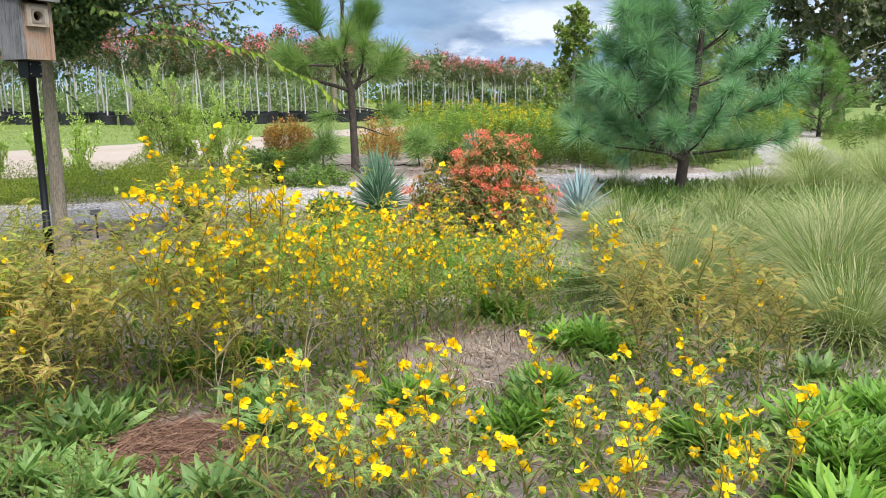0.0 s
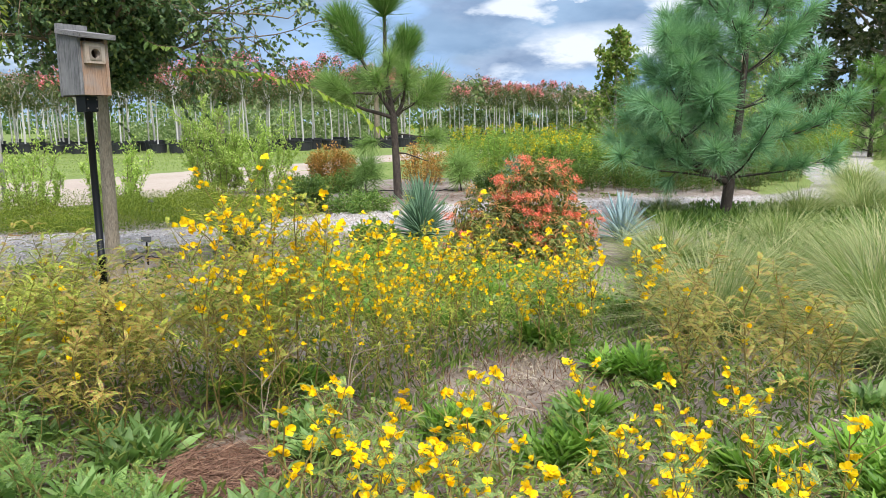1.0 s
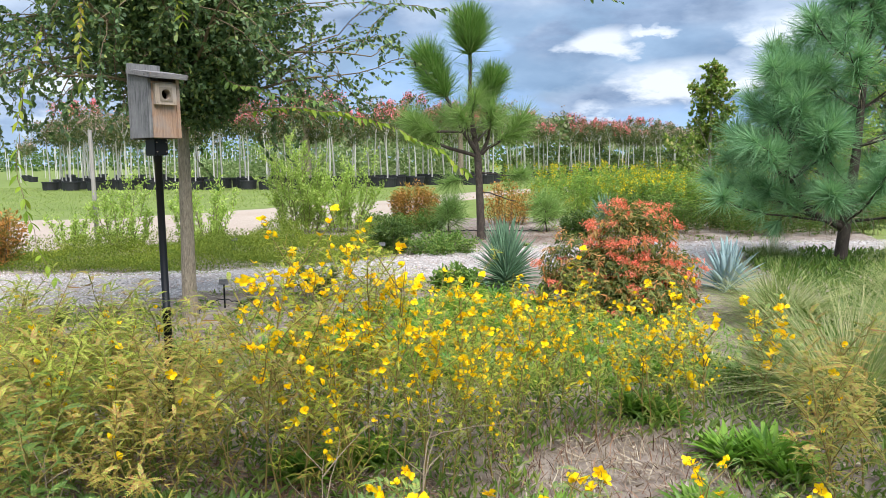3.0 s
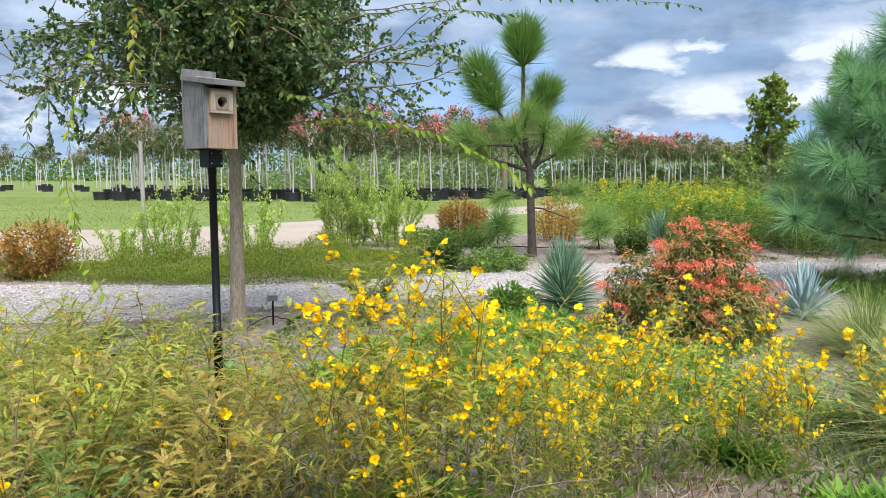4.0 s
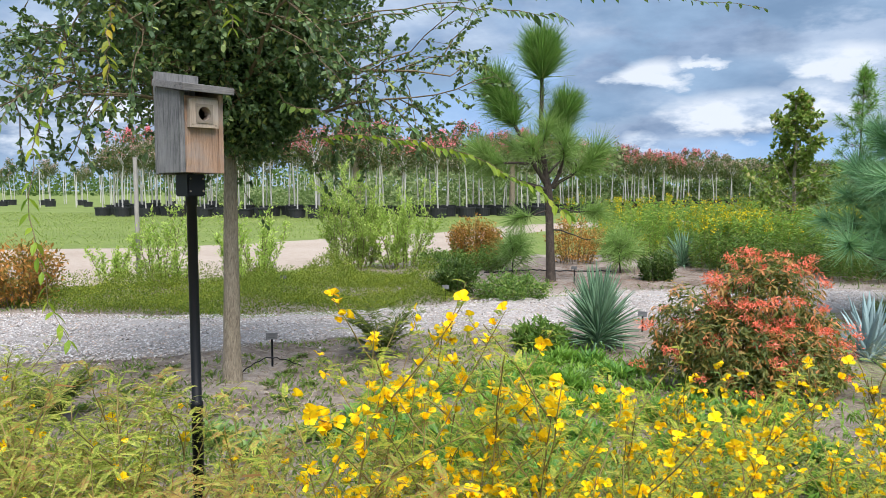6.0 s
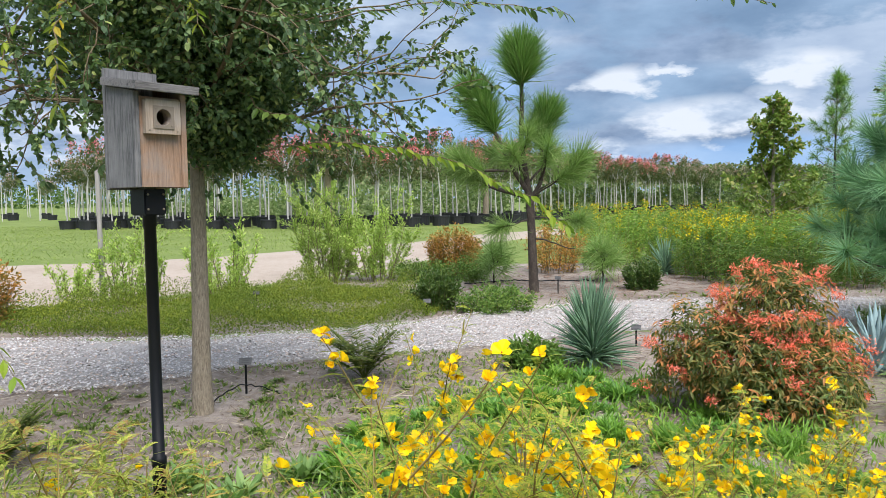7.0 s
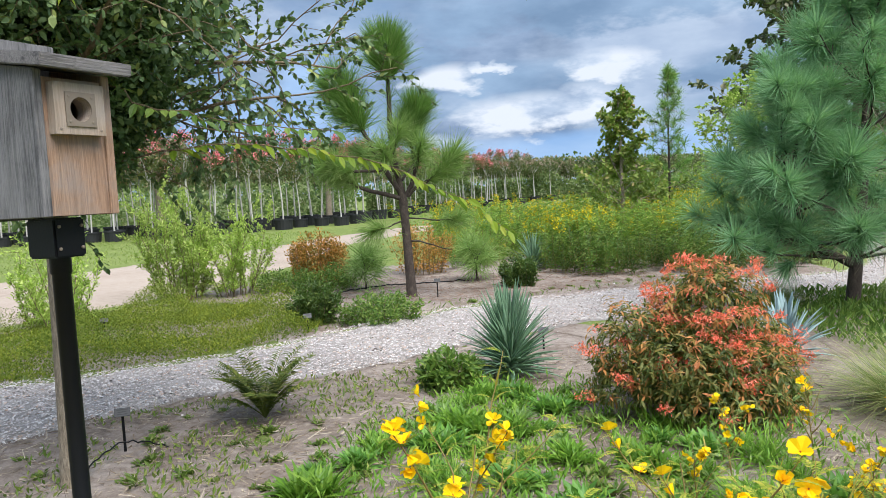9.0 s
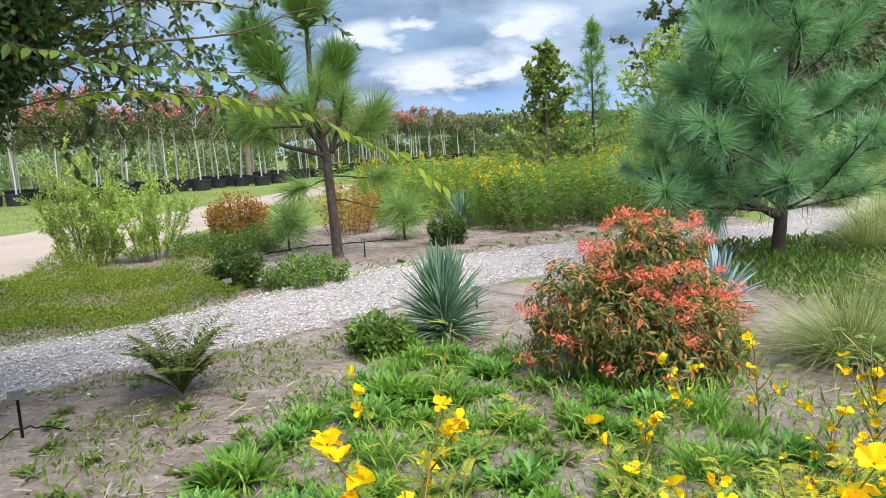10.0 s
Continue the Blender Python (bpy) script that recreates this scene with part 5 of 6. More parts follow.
agave("yucca", "blue-green spiky yucca with stiff narrow leaves", np.random.default_rng(71), -0.7, 8.15, 0.43, 0.036, 230, YUCCA, 0.38, 12)
agave("silver_agave", "silvery blue agave with broad pointed leaves", np.random.default_rng(72), 1.50, 8.2, 0.44, 0.062, 56, YUCCA_SILVER, 0.16, 16)
agave("yucca", "small dark green spiky yucca before the goldenrod", np.random.default_rng(73), 0.68, 16.0, 0.52, 0.045, 70, YUCCA, 0.24)


def cycad(x, y, seed, size=1.0):
    rng = np.random.default_rng(seed)
    root = thing("coontie", "low dark green cycad with arching feathery fronds", "cycad")
    root.matrix_basis = at(x, y, 0, 0, size)
    for i in range(24):
        a, ln = i * 2.4, rng.uniform(0.40, 0.62)
        rise = rng.uniform(1.2, 3.8)
        pts = bent((0, 0, 0.02), (math.cos(a), math.sin(a), rise), ln, 8, 0.03, 0.13, rng)
        g = Geo()
        tube(g, pts, np.linspace(0.004, 0.0015, 9), 4, 0, False)
        p, d = along(pts, 26, 0.18, 1.0, rng, True)
        rib = part("frond", g, CYCAD, root)
        g = Geo()
        for s in (-1, 1):
            side = unit(np.cross(d, np.array([0, 0, 1.0]))) * s
            stamp(g, diamond(0.21, 0.2), p, unit(side + d * 0.35 + np.array([0, 0, 0.2]) + rng.normal(0, 0.08, d.shape)), np.sin(np.linspace(0.5, 2.7, 26)) * 0.105, 0.2, 0, rng)
        tagged(part("leaflet_fringe", g, CYCAD, rib), kind="stuff")


cycad(-2.48, 7.45, 75)
cycad(-3.85, 5.25, 76, 0.75)


# ---- small fixtures ----
def plant_label(x, y, turn, height):
    root = thing("plant_label", "small tilted metal plant label on a black stake", "plant label", "plant labels in the beds")
    root.matrix_basis = at(x, y, 0, turn)
    g = Geo()
    box(g, (-0.008, -0.004, -0.08), (0.008, 0.004, height - 0.02), 0, 0.0015)
    part("stake", g, BLACK_PIPE, root)
    tilt_ = Matrix.Translation((0, -0.012, height)) @ Matrix.Rotation(radians(52), 4, "X")
    g = Geo()
    box(g, (-0.045, -0.028, -0.003), (0.045, 0.028, 0.003), 0, 0.001)
    face = part("plate", g, [LABEL_FACE], root, "grey metal plate with dark unreadable lines")
    face.matrix_basis = tilt_
    for i, w in enumerate((0.07, 0.05, 0.06)):
        g = Geo()
        box(g, (-w / 2, 0.013 - 0.015 * i, 0.0035), (w / 2, 0.018 - 0.015 * i, 0.0045))
        part("text_line", g, INK, face)


for lx, ly, lt, lh in ((-3.22, 6.9, 0.3, 0.27), (-2.66, 10.72, 0.2, 0.2), (-5.15, 11.3, 0.3, 0.2), (-1.15, 12.9, -0.2, 0.26), (-0.28, 9.1, -0.2, 0.2)):
    plant_label(lx, ly, lt, lh)


def tree_stake():
    g = Geo()
    tube(g, bent((0, 0, -0.1), (0.005, 0, 1), 2.02, 8, 0.006, 0, np.random.default_rng(2)), np.linspace(0.037, 0.031, 9), 12)
    ob = part("wooden_post", g, STAKE_WOOD, None, "", True)
    ob.matrix_basis = at(-7.48, 11.3)
    tagged(ob, "grey weathered round wooden post by the road", "post")


def hose(name, pts, r, label):
    rng = np.random.default_rng(len(pts))
    pts = np.array(pts, float)
    t = np.linspace(0, len(pts) - 1, 30)
    q = np.stack([np.interp(t, np.arange(len(pts)), pts[:, k]) for k in range(3)], 1) + rng.normal(0, 0.006, (30, 3))
    g = Geo()
    tube(g, q, r, 6)
    tagged(part(name, g, BLACK_PIPE, None, "", True), label, "hose")


tree_stake()
hose("drip_hose", [(-3.28, 6.42, 0.02), (-3.24, 6.52, 0.11), (-3.14, 6.72, 0.15), (-3.0, 6.9, 0.05), (-2.95, 6.95, 0.02)], 0.0045, "thin black drip hose arching out of the soil")
hose("drip_hose", [(-2.7, 13.9, 0.04), (-2.0, 14.2, 0.08), (-1.4, 14.4, 0.05), (-0.6, 14.6, 0.04)], 0.011, "dark irrigation hose lying on the mulch")


# ---- partridge pea, the tall yellow flowers ----
def flower_mesh(rng, open_):
    g = Geo()
    for i in range(5):
        a = i * 2 * math.pi / 5 + rng.normal(0, 0.15)
        rows = [(0.0, 0.05), (0.38, 0.27), (0.78, 0.42), (1.03, 0.17)]
        t = np.array([(w * k, y - 0.06 * abs(k) * (y > 0.9), 0.30 * w * abs(k) + 0.10 * y * (1 - y)) for y, w in rows for k in (-1, 0, 1)], float)
        f = np.array([(3 * q + k, 3 * q + k + 1, 3 * q + k + 4, 3 * q + k + 3) for q in range(3) for k in (0, 1)])
        up_ = open_ + rng.normal(0, 0.3)
        d = np.array([[math.cos(a) * math.cos(up_), math.sin(a) * math.cos(up_), math.sin(up_)]])
        stamp(g, (t, f), [(0, 0, 0)], d, 0.0205 * rng.uniform(0.8, 1.2), 0.25, 0, rng)
    lathe(g, [(0.0001, 0.005), (0.0012, 0.004), (0.0015, 0.0), (0.0008, -0.002)], 6, 1)
    return g.mesh("flower", [PETAL, THROAT])


def pinnate(rng, pairs=9, fold=0.0):
    """A feather leaf one unit long that rises and then droops: a rib and pairs of leaflets, which lie forward along the rib when it folds."""
    v, f = [], []

    def rib(t):
        return np.array([0, t * (1 - 0.10 * t), 0.22 * t - 0.50 * t * t])

    for i in range(3):
        a, b = rib(i / 3), rib((i + 1) / 3)
        n = 4 * i
        v.append(np.array([a + (-0.006, 0, 0), a + (0.006, 0, 0), b + (0.005, 0, 0), b + (-0.005, 0, 0)]))
        f.append((n, n + 1, n + 2, n + 3))
    n = 12
    for i in range(pairs):
        t = 0.12 + 0.84 * i / (pairs - 1)
        ln = (0.25 - 0.09 * fold) * (1 - 0.45 * abs(2 * t - 0.8))
        for s in (-1, 1):
            b = rib(t)
            d = unit(np.array([s * (1.0 - 0.70 * fold), 0.55 + 0.4 * fold, 0.12 * fold - 0.10 - 0.6 * t * fold]))
            q = np.array([-d[1], d[0], 0]) * ln * (0.26 - 0.07 * fold)
            v.append(np.array([b, b + d * ln * 0.5 + q, b + d * ln, b + d * ln * 0.5 - q]))
            f.append((n, n + 1, n + 2, n + 3))
            n += 4
    return np.concatenate(v), np.array(f)


def pea_plant(rng, height, leaf_mat, blooms, flowers, spread_=0.32, pods=6, label="", dense=1.0, feather=1.0, fold=0.45):
    root = thing("partridge_pea", label, "wildflower", "partridge pea plants")
    sg, lg, pg = Geo(), Geo(), Geo()
    feathers = [pinnate(rng, 10, 1.0), pinnate(rng, 9, fold)]
    main = bent((0, 0, 0), (rng.normal(0, 0.1), rng.normal(0, 0.1), 1), height, 9, 0.06, 0, rng)
    tube(sg, main, np.linspace(0.0042, 0.0016, 10), 5, 0, False)
    lines = [main]
    p, d = along(main, 9, 0.22, 0.9, rng, True)
    for i, q in enumerate(p):
        a = i * 2.4 + rng.normal(0, 0.3)
        ln = height * spread_ * rng.uniform(0.8, 1.45) * (1.15 - 0.5 * i / 9)
        br = bent(q, (math.cos(a), math.sin(a), rng.uniform(1.0, 1.8)), ln, 6, 0.09, 0.015, rng)
        bg = Geo()
        tube(bg, br, np.linspace(0.0028, 0.0011, 7), 4, 0, False)
        part("branch", bg, GREEN_STEM, root, "", True)
        lines.append(br)
    for i, line in enumerate(lines):
        ln = np.linalg.norm(np.diff(line, axis=0), axis=1).sum()
        k = int((24 if i == 0 else 42) * ln * dense) + 3
        p, d = along(line, k, 0.25 if i == 0 else 0.12, 0.98, rng, True)
        a = np.arange(k) * 2.4 + rng.uniform(0, 6)
        out_ = np.stack([np.cos(a), np.sin(a), np.zeros(k)], 1)
        dd = unit(out_ + d * 0.35 + rng.normal(0, 0.25, d.shape) + np.array([0, 0, 0.12]))
        h = k // 2
        stamp(lg, feathers[0], p[:h], dd[:h], feather * rng.uniform(0.05, 0.085, h), 0.3, 0, rng)
        stamp(lg, feathers[1], p[h:], dd[h:], feather * rng.uniform(0.045, 0.08, k - h), 0.3, 0, rng)
    if pods:
        for line in lines[1:]:
            p, d = along(line, max(1, pods // 4), 0.4, 0.9, rng)
            stamp(pg, blade(0.1, 2, 0.1, 0.6), p, unit(d + rng.normal(0, 0.7, d.shape)), rng.uniform(0.045, 0.065, len(p)), 0.8, 0, rng)
        tagged(part("pod_growth", pg, leaf_mat, root), kind="stuff")
    part("stem", sg, GREEN_STEM, root, "", True)
    tagged(part("foliage", lg, leaf_mat, root), kind="stuff")
    for i in range(blooms):
        if i % 3 == 0:
            line = lines[0] if i % 9 == 0 else lines[1 + rng.integers(len(lines) - 1)]
        spot = 0.99 - 0.14 * (i % 3) - rng.uniform(0, 0.06)
        q, dq = along(line, 1, spot, spot, rng)
        o = new("flower", flowers[rng.integers(len(flowers))])
        o.parent = root
        face = unit(rng.normal(0, 0.8, 3) + np.array([0, -0.25, 0.45]))
        o.matrix_basis = Matrix.Translation(q[0] + face * 0.012) @ Vector(face).to_track_quat("Z", "Y").to_matrix().to_4x4()
    return root


def pea_thicket():
    rng = np.random.default_rng(81)
    blossoms = [flower_mesh(rng, o) for o in (0.3, 0.6, 0.85, 1.1)]
    tall = [pea_plant(rng, h, PEA_LEAF, b, blossoms, 0.36, 6, "tall partridge pea with feathery leaves and bright yellow flowers", 1.3, 0.9) for h, b in ((0.95, 27), (0.90, 24), (1.0, 30), (0.86, 24), (0.94, 27))]
    short = [pea_plant(rng, h, DUSTY_PEA, b, blossoms, 0.42, 4, "short partridge pea with feathery leaves and yellow flowers", 0.62, 0.95) for h, b in ((0.36, 15), (0.42, 18), (0.31, 13), (0.38, 15))]
    rusty = [pea_plant(rng, h, RUST_LEAF, b, blossoms, 0.5, 8, "partridge pea turning rusty brown with few yellow flowers", 1.8, 1.1) for h, b in ((0.62, 2), (0.7, 3), (0.55, 1), (0.66, 2))]
    green = [pea_plant(rng, h, FERN_LEAF, b, blossoms, 0.5, 8, "leafy yellow-green partridge pea with few flowers", 1.6, 1.3, 0.8) for h, b in ((0.66, 2), (0.74, 3), (0.6, 1))]
    holes = [(0.2, 3.45, 0.5), (-0.98, 2.55, 0.4), (-2.1, 3.95, 0.2)]
    rows = apart([(-1.26, 3.0), (-1.36, 3.5), (-0.88, 3.7), (-0.72, 4.1), (-0.3, 4.25), (0.65, 4.4), (0.7, 3.95), (-0.2, 3.2), (-1.2, 2.8)], 48, 0.12, rng, holes)
    rows = [q for q in rows if q[0] > -0.98 - 0.304 * (q[1] - 2.07)]
    rows.append(np.array([-1.42, 4.2]))
    strew(tall, [(x, y, rng.uniform(0.9, 1.06) * (1.02 - 0.36 * min(1.0, max(0.0, (x + 1.2) / 1.5))) * (0.95 if 3.6 < y < 4.19 else 1.04) * (0.84 if y < 3.4 and x > -1.05 else 1.0)) for x, y in rows])
    rows = apart([(-0.35, 1.75), (1.0, 1.75), (1.15, 2.7), (0.5, 2.9), (-0.4, 2.6)], 23, 0.17, rng, holes)
    rows += [np.array(q) for q in ((-0.5, 2.35), (-0.55, 2.65), (-0.45, 2.05), (-0.3, 2.2), (0.05, 5.75), (0.55, 5.95), (0.75, 5.4), (-0.2, 5.5), (1.0, 4.7))]
    rows += apart([(0.25, 4.2), (1.0, 4.25), (1.25, 5.3), (0.3, 5.3)], 9, 0.24, rng, holes)
    strew(short, [(x, y, rng.uniform(0.85, 1.15) * (1.25 if y > 4.1 else 1.0)) for x, y in rows])
    rows = apart([(-2.6, 2.3), (-1.3, 2.6), (-0.8, 3.3), (-1.6, 3.7), (-2.9, 3.6)], 26, 0.2, rng, holes)
    rows += apart([(0.75, 2.8), (1.5, 2.7), (1.7, 3.5), (0.85, 3.6)], 7, 0.25, rng, holes)
    strew(rusty, [(x, y, rng.uniform(0.8, 1.1)) for x, y in rows])
    rows = apart([(-3.9, 2.6), (-1.8, 2.9), (-1.7, 3.5), (-2.3, 3.9), (-4.2, 4.2)], 38, 0.22, rng, holes)
    low_rows = [(-1.5, 2.2, 0.68), (-1.75, 2.45, 0.75), (-1.3, 2.05, 0.62), (-2.0, 2.2, 0.75), (-1.65, 1.95, 0.65), (-1.95, 2.75, 0.8), (-1.1, 2.0, 0.5)]
    strew(green, [(x, y, rng.uniform(0.82, 1.06)) for x, y in rows])
    shade = [pea_plant(rng, h, MID_SHRUB, 0, blossoms, 0.5, 0, "low dark green feathery pea plant without flowers", 0.9, 1.5) for h in (0.62, 0.7)]
    strew(shade, low_rows)


def dry_stalk(rng):
    root = thing("dry_stalk", "bare pale brown woody stalk with forked twigs", "dry stalk", "bare stalks among the flowers")
    g = Geo()
    main = bent((0, 0, 0), (rng.normal(0, 0.25), rng.normal(0, 0.25), 1), rng.uniform(0.42, 0.62), 7, 0.1, 0, rng)
    tube(g, main, np.linspace(0.005, 0.0015, 8), 6, 0, False)
    for q, d in zip(*along(main, 6, 0.25, 0.95, rng)):
        tw = bent(q, unit(d + rng.normal(0, 0.6, 3)), rng.uniform(0.15, 0.32), 5, 0.12, 0, rng)
        tg = Geo()
        tube(tg, tw, np.linspace(0.0035, 0.001, 6), 4, 0, False)
        part("twig", tg, DRY_STEM, root, "", True)
    part("stalk", g, DRY_STEM, root, "", True)
    return root


def dry_stalks():
    rng = np.random.default_rng(86)
    kinds = [dry_stalk(rng) for _ in range(4)]
    strew(kinds, [(x, y, rng.uniform(0.8, 1.15)) for x, y in apart([(-2.4, 2.5), (-0.5, 2.4), (-0.3, 2.9), (-1.2, 3.2), (-2.3, 3.4)], 7, 0.3, rng)])


pea_thicket()
dry_stalks()


# ---- low clumps ----
def lance_clump(rng, radius, height, mat, count, width, label, category="herb clump"):
    """Rosettes of spoon- or lance-shaped leaves that grow close together."""
    g = Geo()
    hearts = sphere_dirs(5, rng) * np.array([1, 1, 0]) * radius * 0.55 * rng.uniform(0.2, 1, (5, 1))
    for k, heart in enumerate(hearts):
        n = count // 4
        a = np.arange(n) * 2.4 + rng.uniform(-0.4, 0.4, n)
        f = (np.arange(n) + rng.uniform(0, 1, n)) / n
        d = np.stack([np.cos(a), np.sin(a), 0.35 + 3.2 * f ** 1.4], 1) + rng.normal(0, 0.18, (n, 3))
        ln = rng.uniform(0.75, 1.1, n) * height * (1.25 - 0.35 * f) * rng.uniform(0.8, 1.15)
        tmpl = leaf(width, 3, 0.35, 0.1, 0.6, width * 0.2) if width < 0.08 else blunt_leaf(width, 4, 0.38 if k % 2 else 0.22, 0.12)
        stamp(g, tmpl, heart + rng.normal(0, 0.008, (n, 3)) * np.array([1, 1, 0]), d, ln, 0.35, 0, rng)
    root = thing("lance_clump", label, category, "low green clumps in the bed")
    tagged(part("foliage", g, mat, root), kind="stuff")
    return root


def clumps():
    rng = np.random.default_rng(91)
    kinds = [lance_clump(rng, 0.2, 0.16, CLUMP_LEAF, 190, 0.12, "bright green clump of narrow lance-shaped leaves"), lance_clump(rng, 0.2, 0.14, DEEP_CLUMP, 110, 0.22, "deep green clump of broad lance-shaped leaves"), lance_clump(rng, 0.22, 0.13, CLUMP_LEAF, 170, 0.15, "bright green clump of narrow lance-shaped leaves")]
    kinds += [lance_clump(rng, 0.2, 0.12, BROAD_LEAF, 110, 0.2, "soft green clump of lance-shaped leaves"), lance_clump(rng, 0.2, 0.15, DEEP_CLUMP, 150, 0.16, "deep green clump of broad lance-shaped leaves"), lance_clump(rng, 0.24, 0.17, CLUMP_LEAF, 200, 0.045, "thin tuft of bright green grass"), lance_clump(rng, 0.2, 0.10, WEED, 150, 0.24, "low olive clump of small leaves")]
    holes = [(0.42, 7.35, 0.72), (-0.7, 8.3, 0.3), (-1.15, 8.05, 0.28)]
    spots = apart([(-1.9, 5.0), (-0.2, 4.7), (1.1, 5.1), (0.3, 6.2), (-0.2, 7.6), (-1.0, 7.75), (-1.6, 6.9), (-2.1, 6.1)], 74, 0.205, rng, holes)
    strew(kinds, [(x, y, rng.uniform(0.65, 1.2)) for x, y in spots])
    spots = [np.array(q) for q in ((1.45, 2.55), (1.75, 2.75), (1.3, 2.3), (1.65, 2.35), (0.72, 3.75), (0.85, 3.65), (1.95, 3.0), (0.95, 2.6), (-0.95, 3.55), (-1.15, 3.35), (0.35, 4.3), (-0.1, 3.0), (0.3, 2.75), (1.6, 2.5), (1.85, 2.5), (1.55, 2.8), (0.45, 3.2), (1.42, 2.4), (1.2, 2.05))]
    lush = [lance_clump(rng, 0.22, 0.18, CLUMP_LEAF, 260, 0.13, "lush bright green clump of upright lance-shaped leaves") for _ in range(2)]
    strew(lush, [(x, y, rng.uniform(0.75, 1.2)) for x, y in spots])
    broad = [lance_clump(rng, 0.16, 0.165, BROAD_LEAF, 60, 0.2, "rosette of broad dusty green leaves on the soil") for _ in range(3)]
    spots = [(-1.12, 2.22), (-0.95, 2.1), (-1.35, 2.35), (-1.5, 2.15), (-0.72, 2.25), (-1.5, 2.75), (-1.3, 2.9), (-1.95, 2.6), (-2.2, 5.35), (-1.85, 5.25), (-1.5, 5.3), (1.7, 3.3), (1.5, 3.55), (0.4, 3.05), (-2.35, 4.9), (-2.7, 5.1), (-1.42, 2.6), (-1.28, 2.72), (-0.66, 2.75), (-0.78, 2.92), (-1.6, 2.95), (-1.85, 2.9), (-1.7, 2.35)]
    strew(broad, [(x, y, rng.uniform(0.8, 1.15)) for x, y in spots])
    weeds = [lance_clump(rng, 0.12, 0.055, WEED, 46, 0.36, "small weed seedling in the sandy soil") for _ in range(3)]
    spots = apart([(-4.6, 5.2), (-2.2, 5.2), (-1.7, 6.2), (-2.4, 8.2), (-3.4, 7.5), (-4.4, 6.4)], 60, 0.17, rng, [(-2.48, 7.45, 0.3)])
    spots += apart([(-2.2, 11.8), (2.6, 13.1), (2.2, 15.2), (-2.4, 15)], 26, 0.3, rng)
    strew(weeds, [(x, y, rng.uniform(0.6, 1.3)) for x, y in spots])


clumps()


def muhly_clump(rng, radius, height, count, label):
    g = Geo()
    a = rng.uniform(0, 2 * np.pi, count)
    q = rng.uniform(0, 1, count) ** 0.6
    foot = np.stack([np.cos(a) * q, np.sin(a) * q, np.zeros(count)], 1) * radius * 0.25
    d = np.stack([np.cos(a) * q * 0.95, np.sin(a) * q * 0.95, np.full(count, 1.0)], 1) + rng.normal(0, 0.13, (count, 3))
    for k, dr in enumerate((0.3, 0.55, 0.85)):
        s = slice(k, None, 3)
        stamp(g, blade(0.0075, 3, dr, 0.75), foot[s], d[s], rng.uniform(0.7, 1.2, len(foot[s])) * height * 1.15, 0.5, 0, rng)
    return tagged(part("muhly_grass", g, MUHLY), label, "grass clump", "fine grass clumps")


def grasses():
    rng = np.random.default_rng(95)
    kinds = [muhly_clump(rng, 0.6, 0.62, 1750, "large mound of fine pale green muhly grass") for _ in range(3)]
    spots = [(1.42, 4.55, 1.0), (2.65, 5.05, 1.05), (1.62, 6.75, 0.80), (3.4, 6.3, 1.0), (2.35, 6.0, 0.8), (4.3, 5.3, 1.0), (4.6, 7.2, 1.0), (3.0, 7.7, 0.75), (5.6, 6.5, 1.0), (2.2, 3.9, 0.8), (4.15, 10.0, 0.8), (5.1, 10.4, 0.9), (6.2, 10.6, 0.9), (2.45, 10.4, 0.55), (7.4, 9.2, 1.0), (6.4, 8.0, 0.9), (5.6, 11.7, 0.8), (6.5, 12.1, 0.8), (7.3, 12.7, 0.9), (8.4, 13.2, 0.9), (7.0, 14.6, 1.0), (9.6, 14.6, 1.0), (10.6, 17.4, 1.0), (6.4, 17.0, 0.9)]
    strew(kinds, spots)


grasses()


# ---- low covers: nobody could count their leaves ----
def cover(name, label, category, poly, count, mat, template, size, rise, height, rng, holes=(), z0=0.02, mound=0.0, patchy=0.0):
    g = Geo()
    p = fill(poly, count, rng)
    for a, b, r in holes:
        p = p[(p[:, 0] - a) ** 2 + (p[:, 1] - b) ** 2 > r * r]
    if patchy:
        p = p[[noise.noise((x * 1.7, y * 1.7, 8.0)) > patchy - 0.5 for x, y in p]]
    k = len(p)
    lump = np.array([0.5 + 0.5 * noise.noise((x * 1.1, y * 1.1, 3.0)) for x, y in p])
    lump = np.clip(lump, 0, 1)
    z = z0 + rng.uniform(0, 1, k) * (height * (0.35 + 0.9 * lump) + mound * np.clip(2.4 * lump - 1.1, 0, 1))
    d = sphere_dirs(k, rng, 0.0) + np.array([0, 0, rise])
    stamp(g, template, np.column_stack([p, z]), d, rng.uniform(*size, k), 0.8, 0, rng)
    return tagged(part(name, g, mat), label, category, "", "stuff")


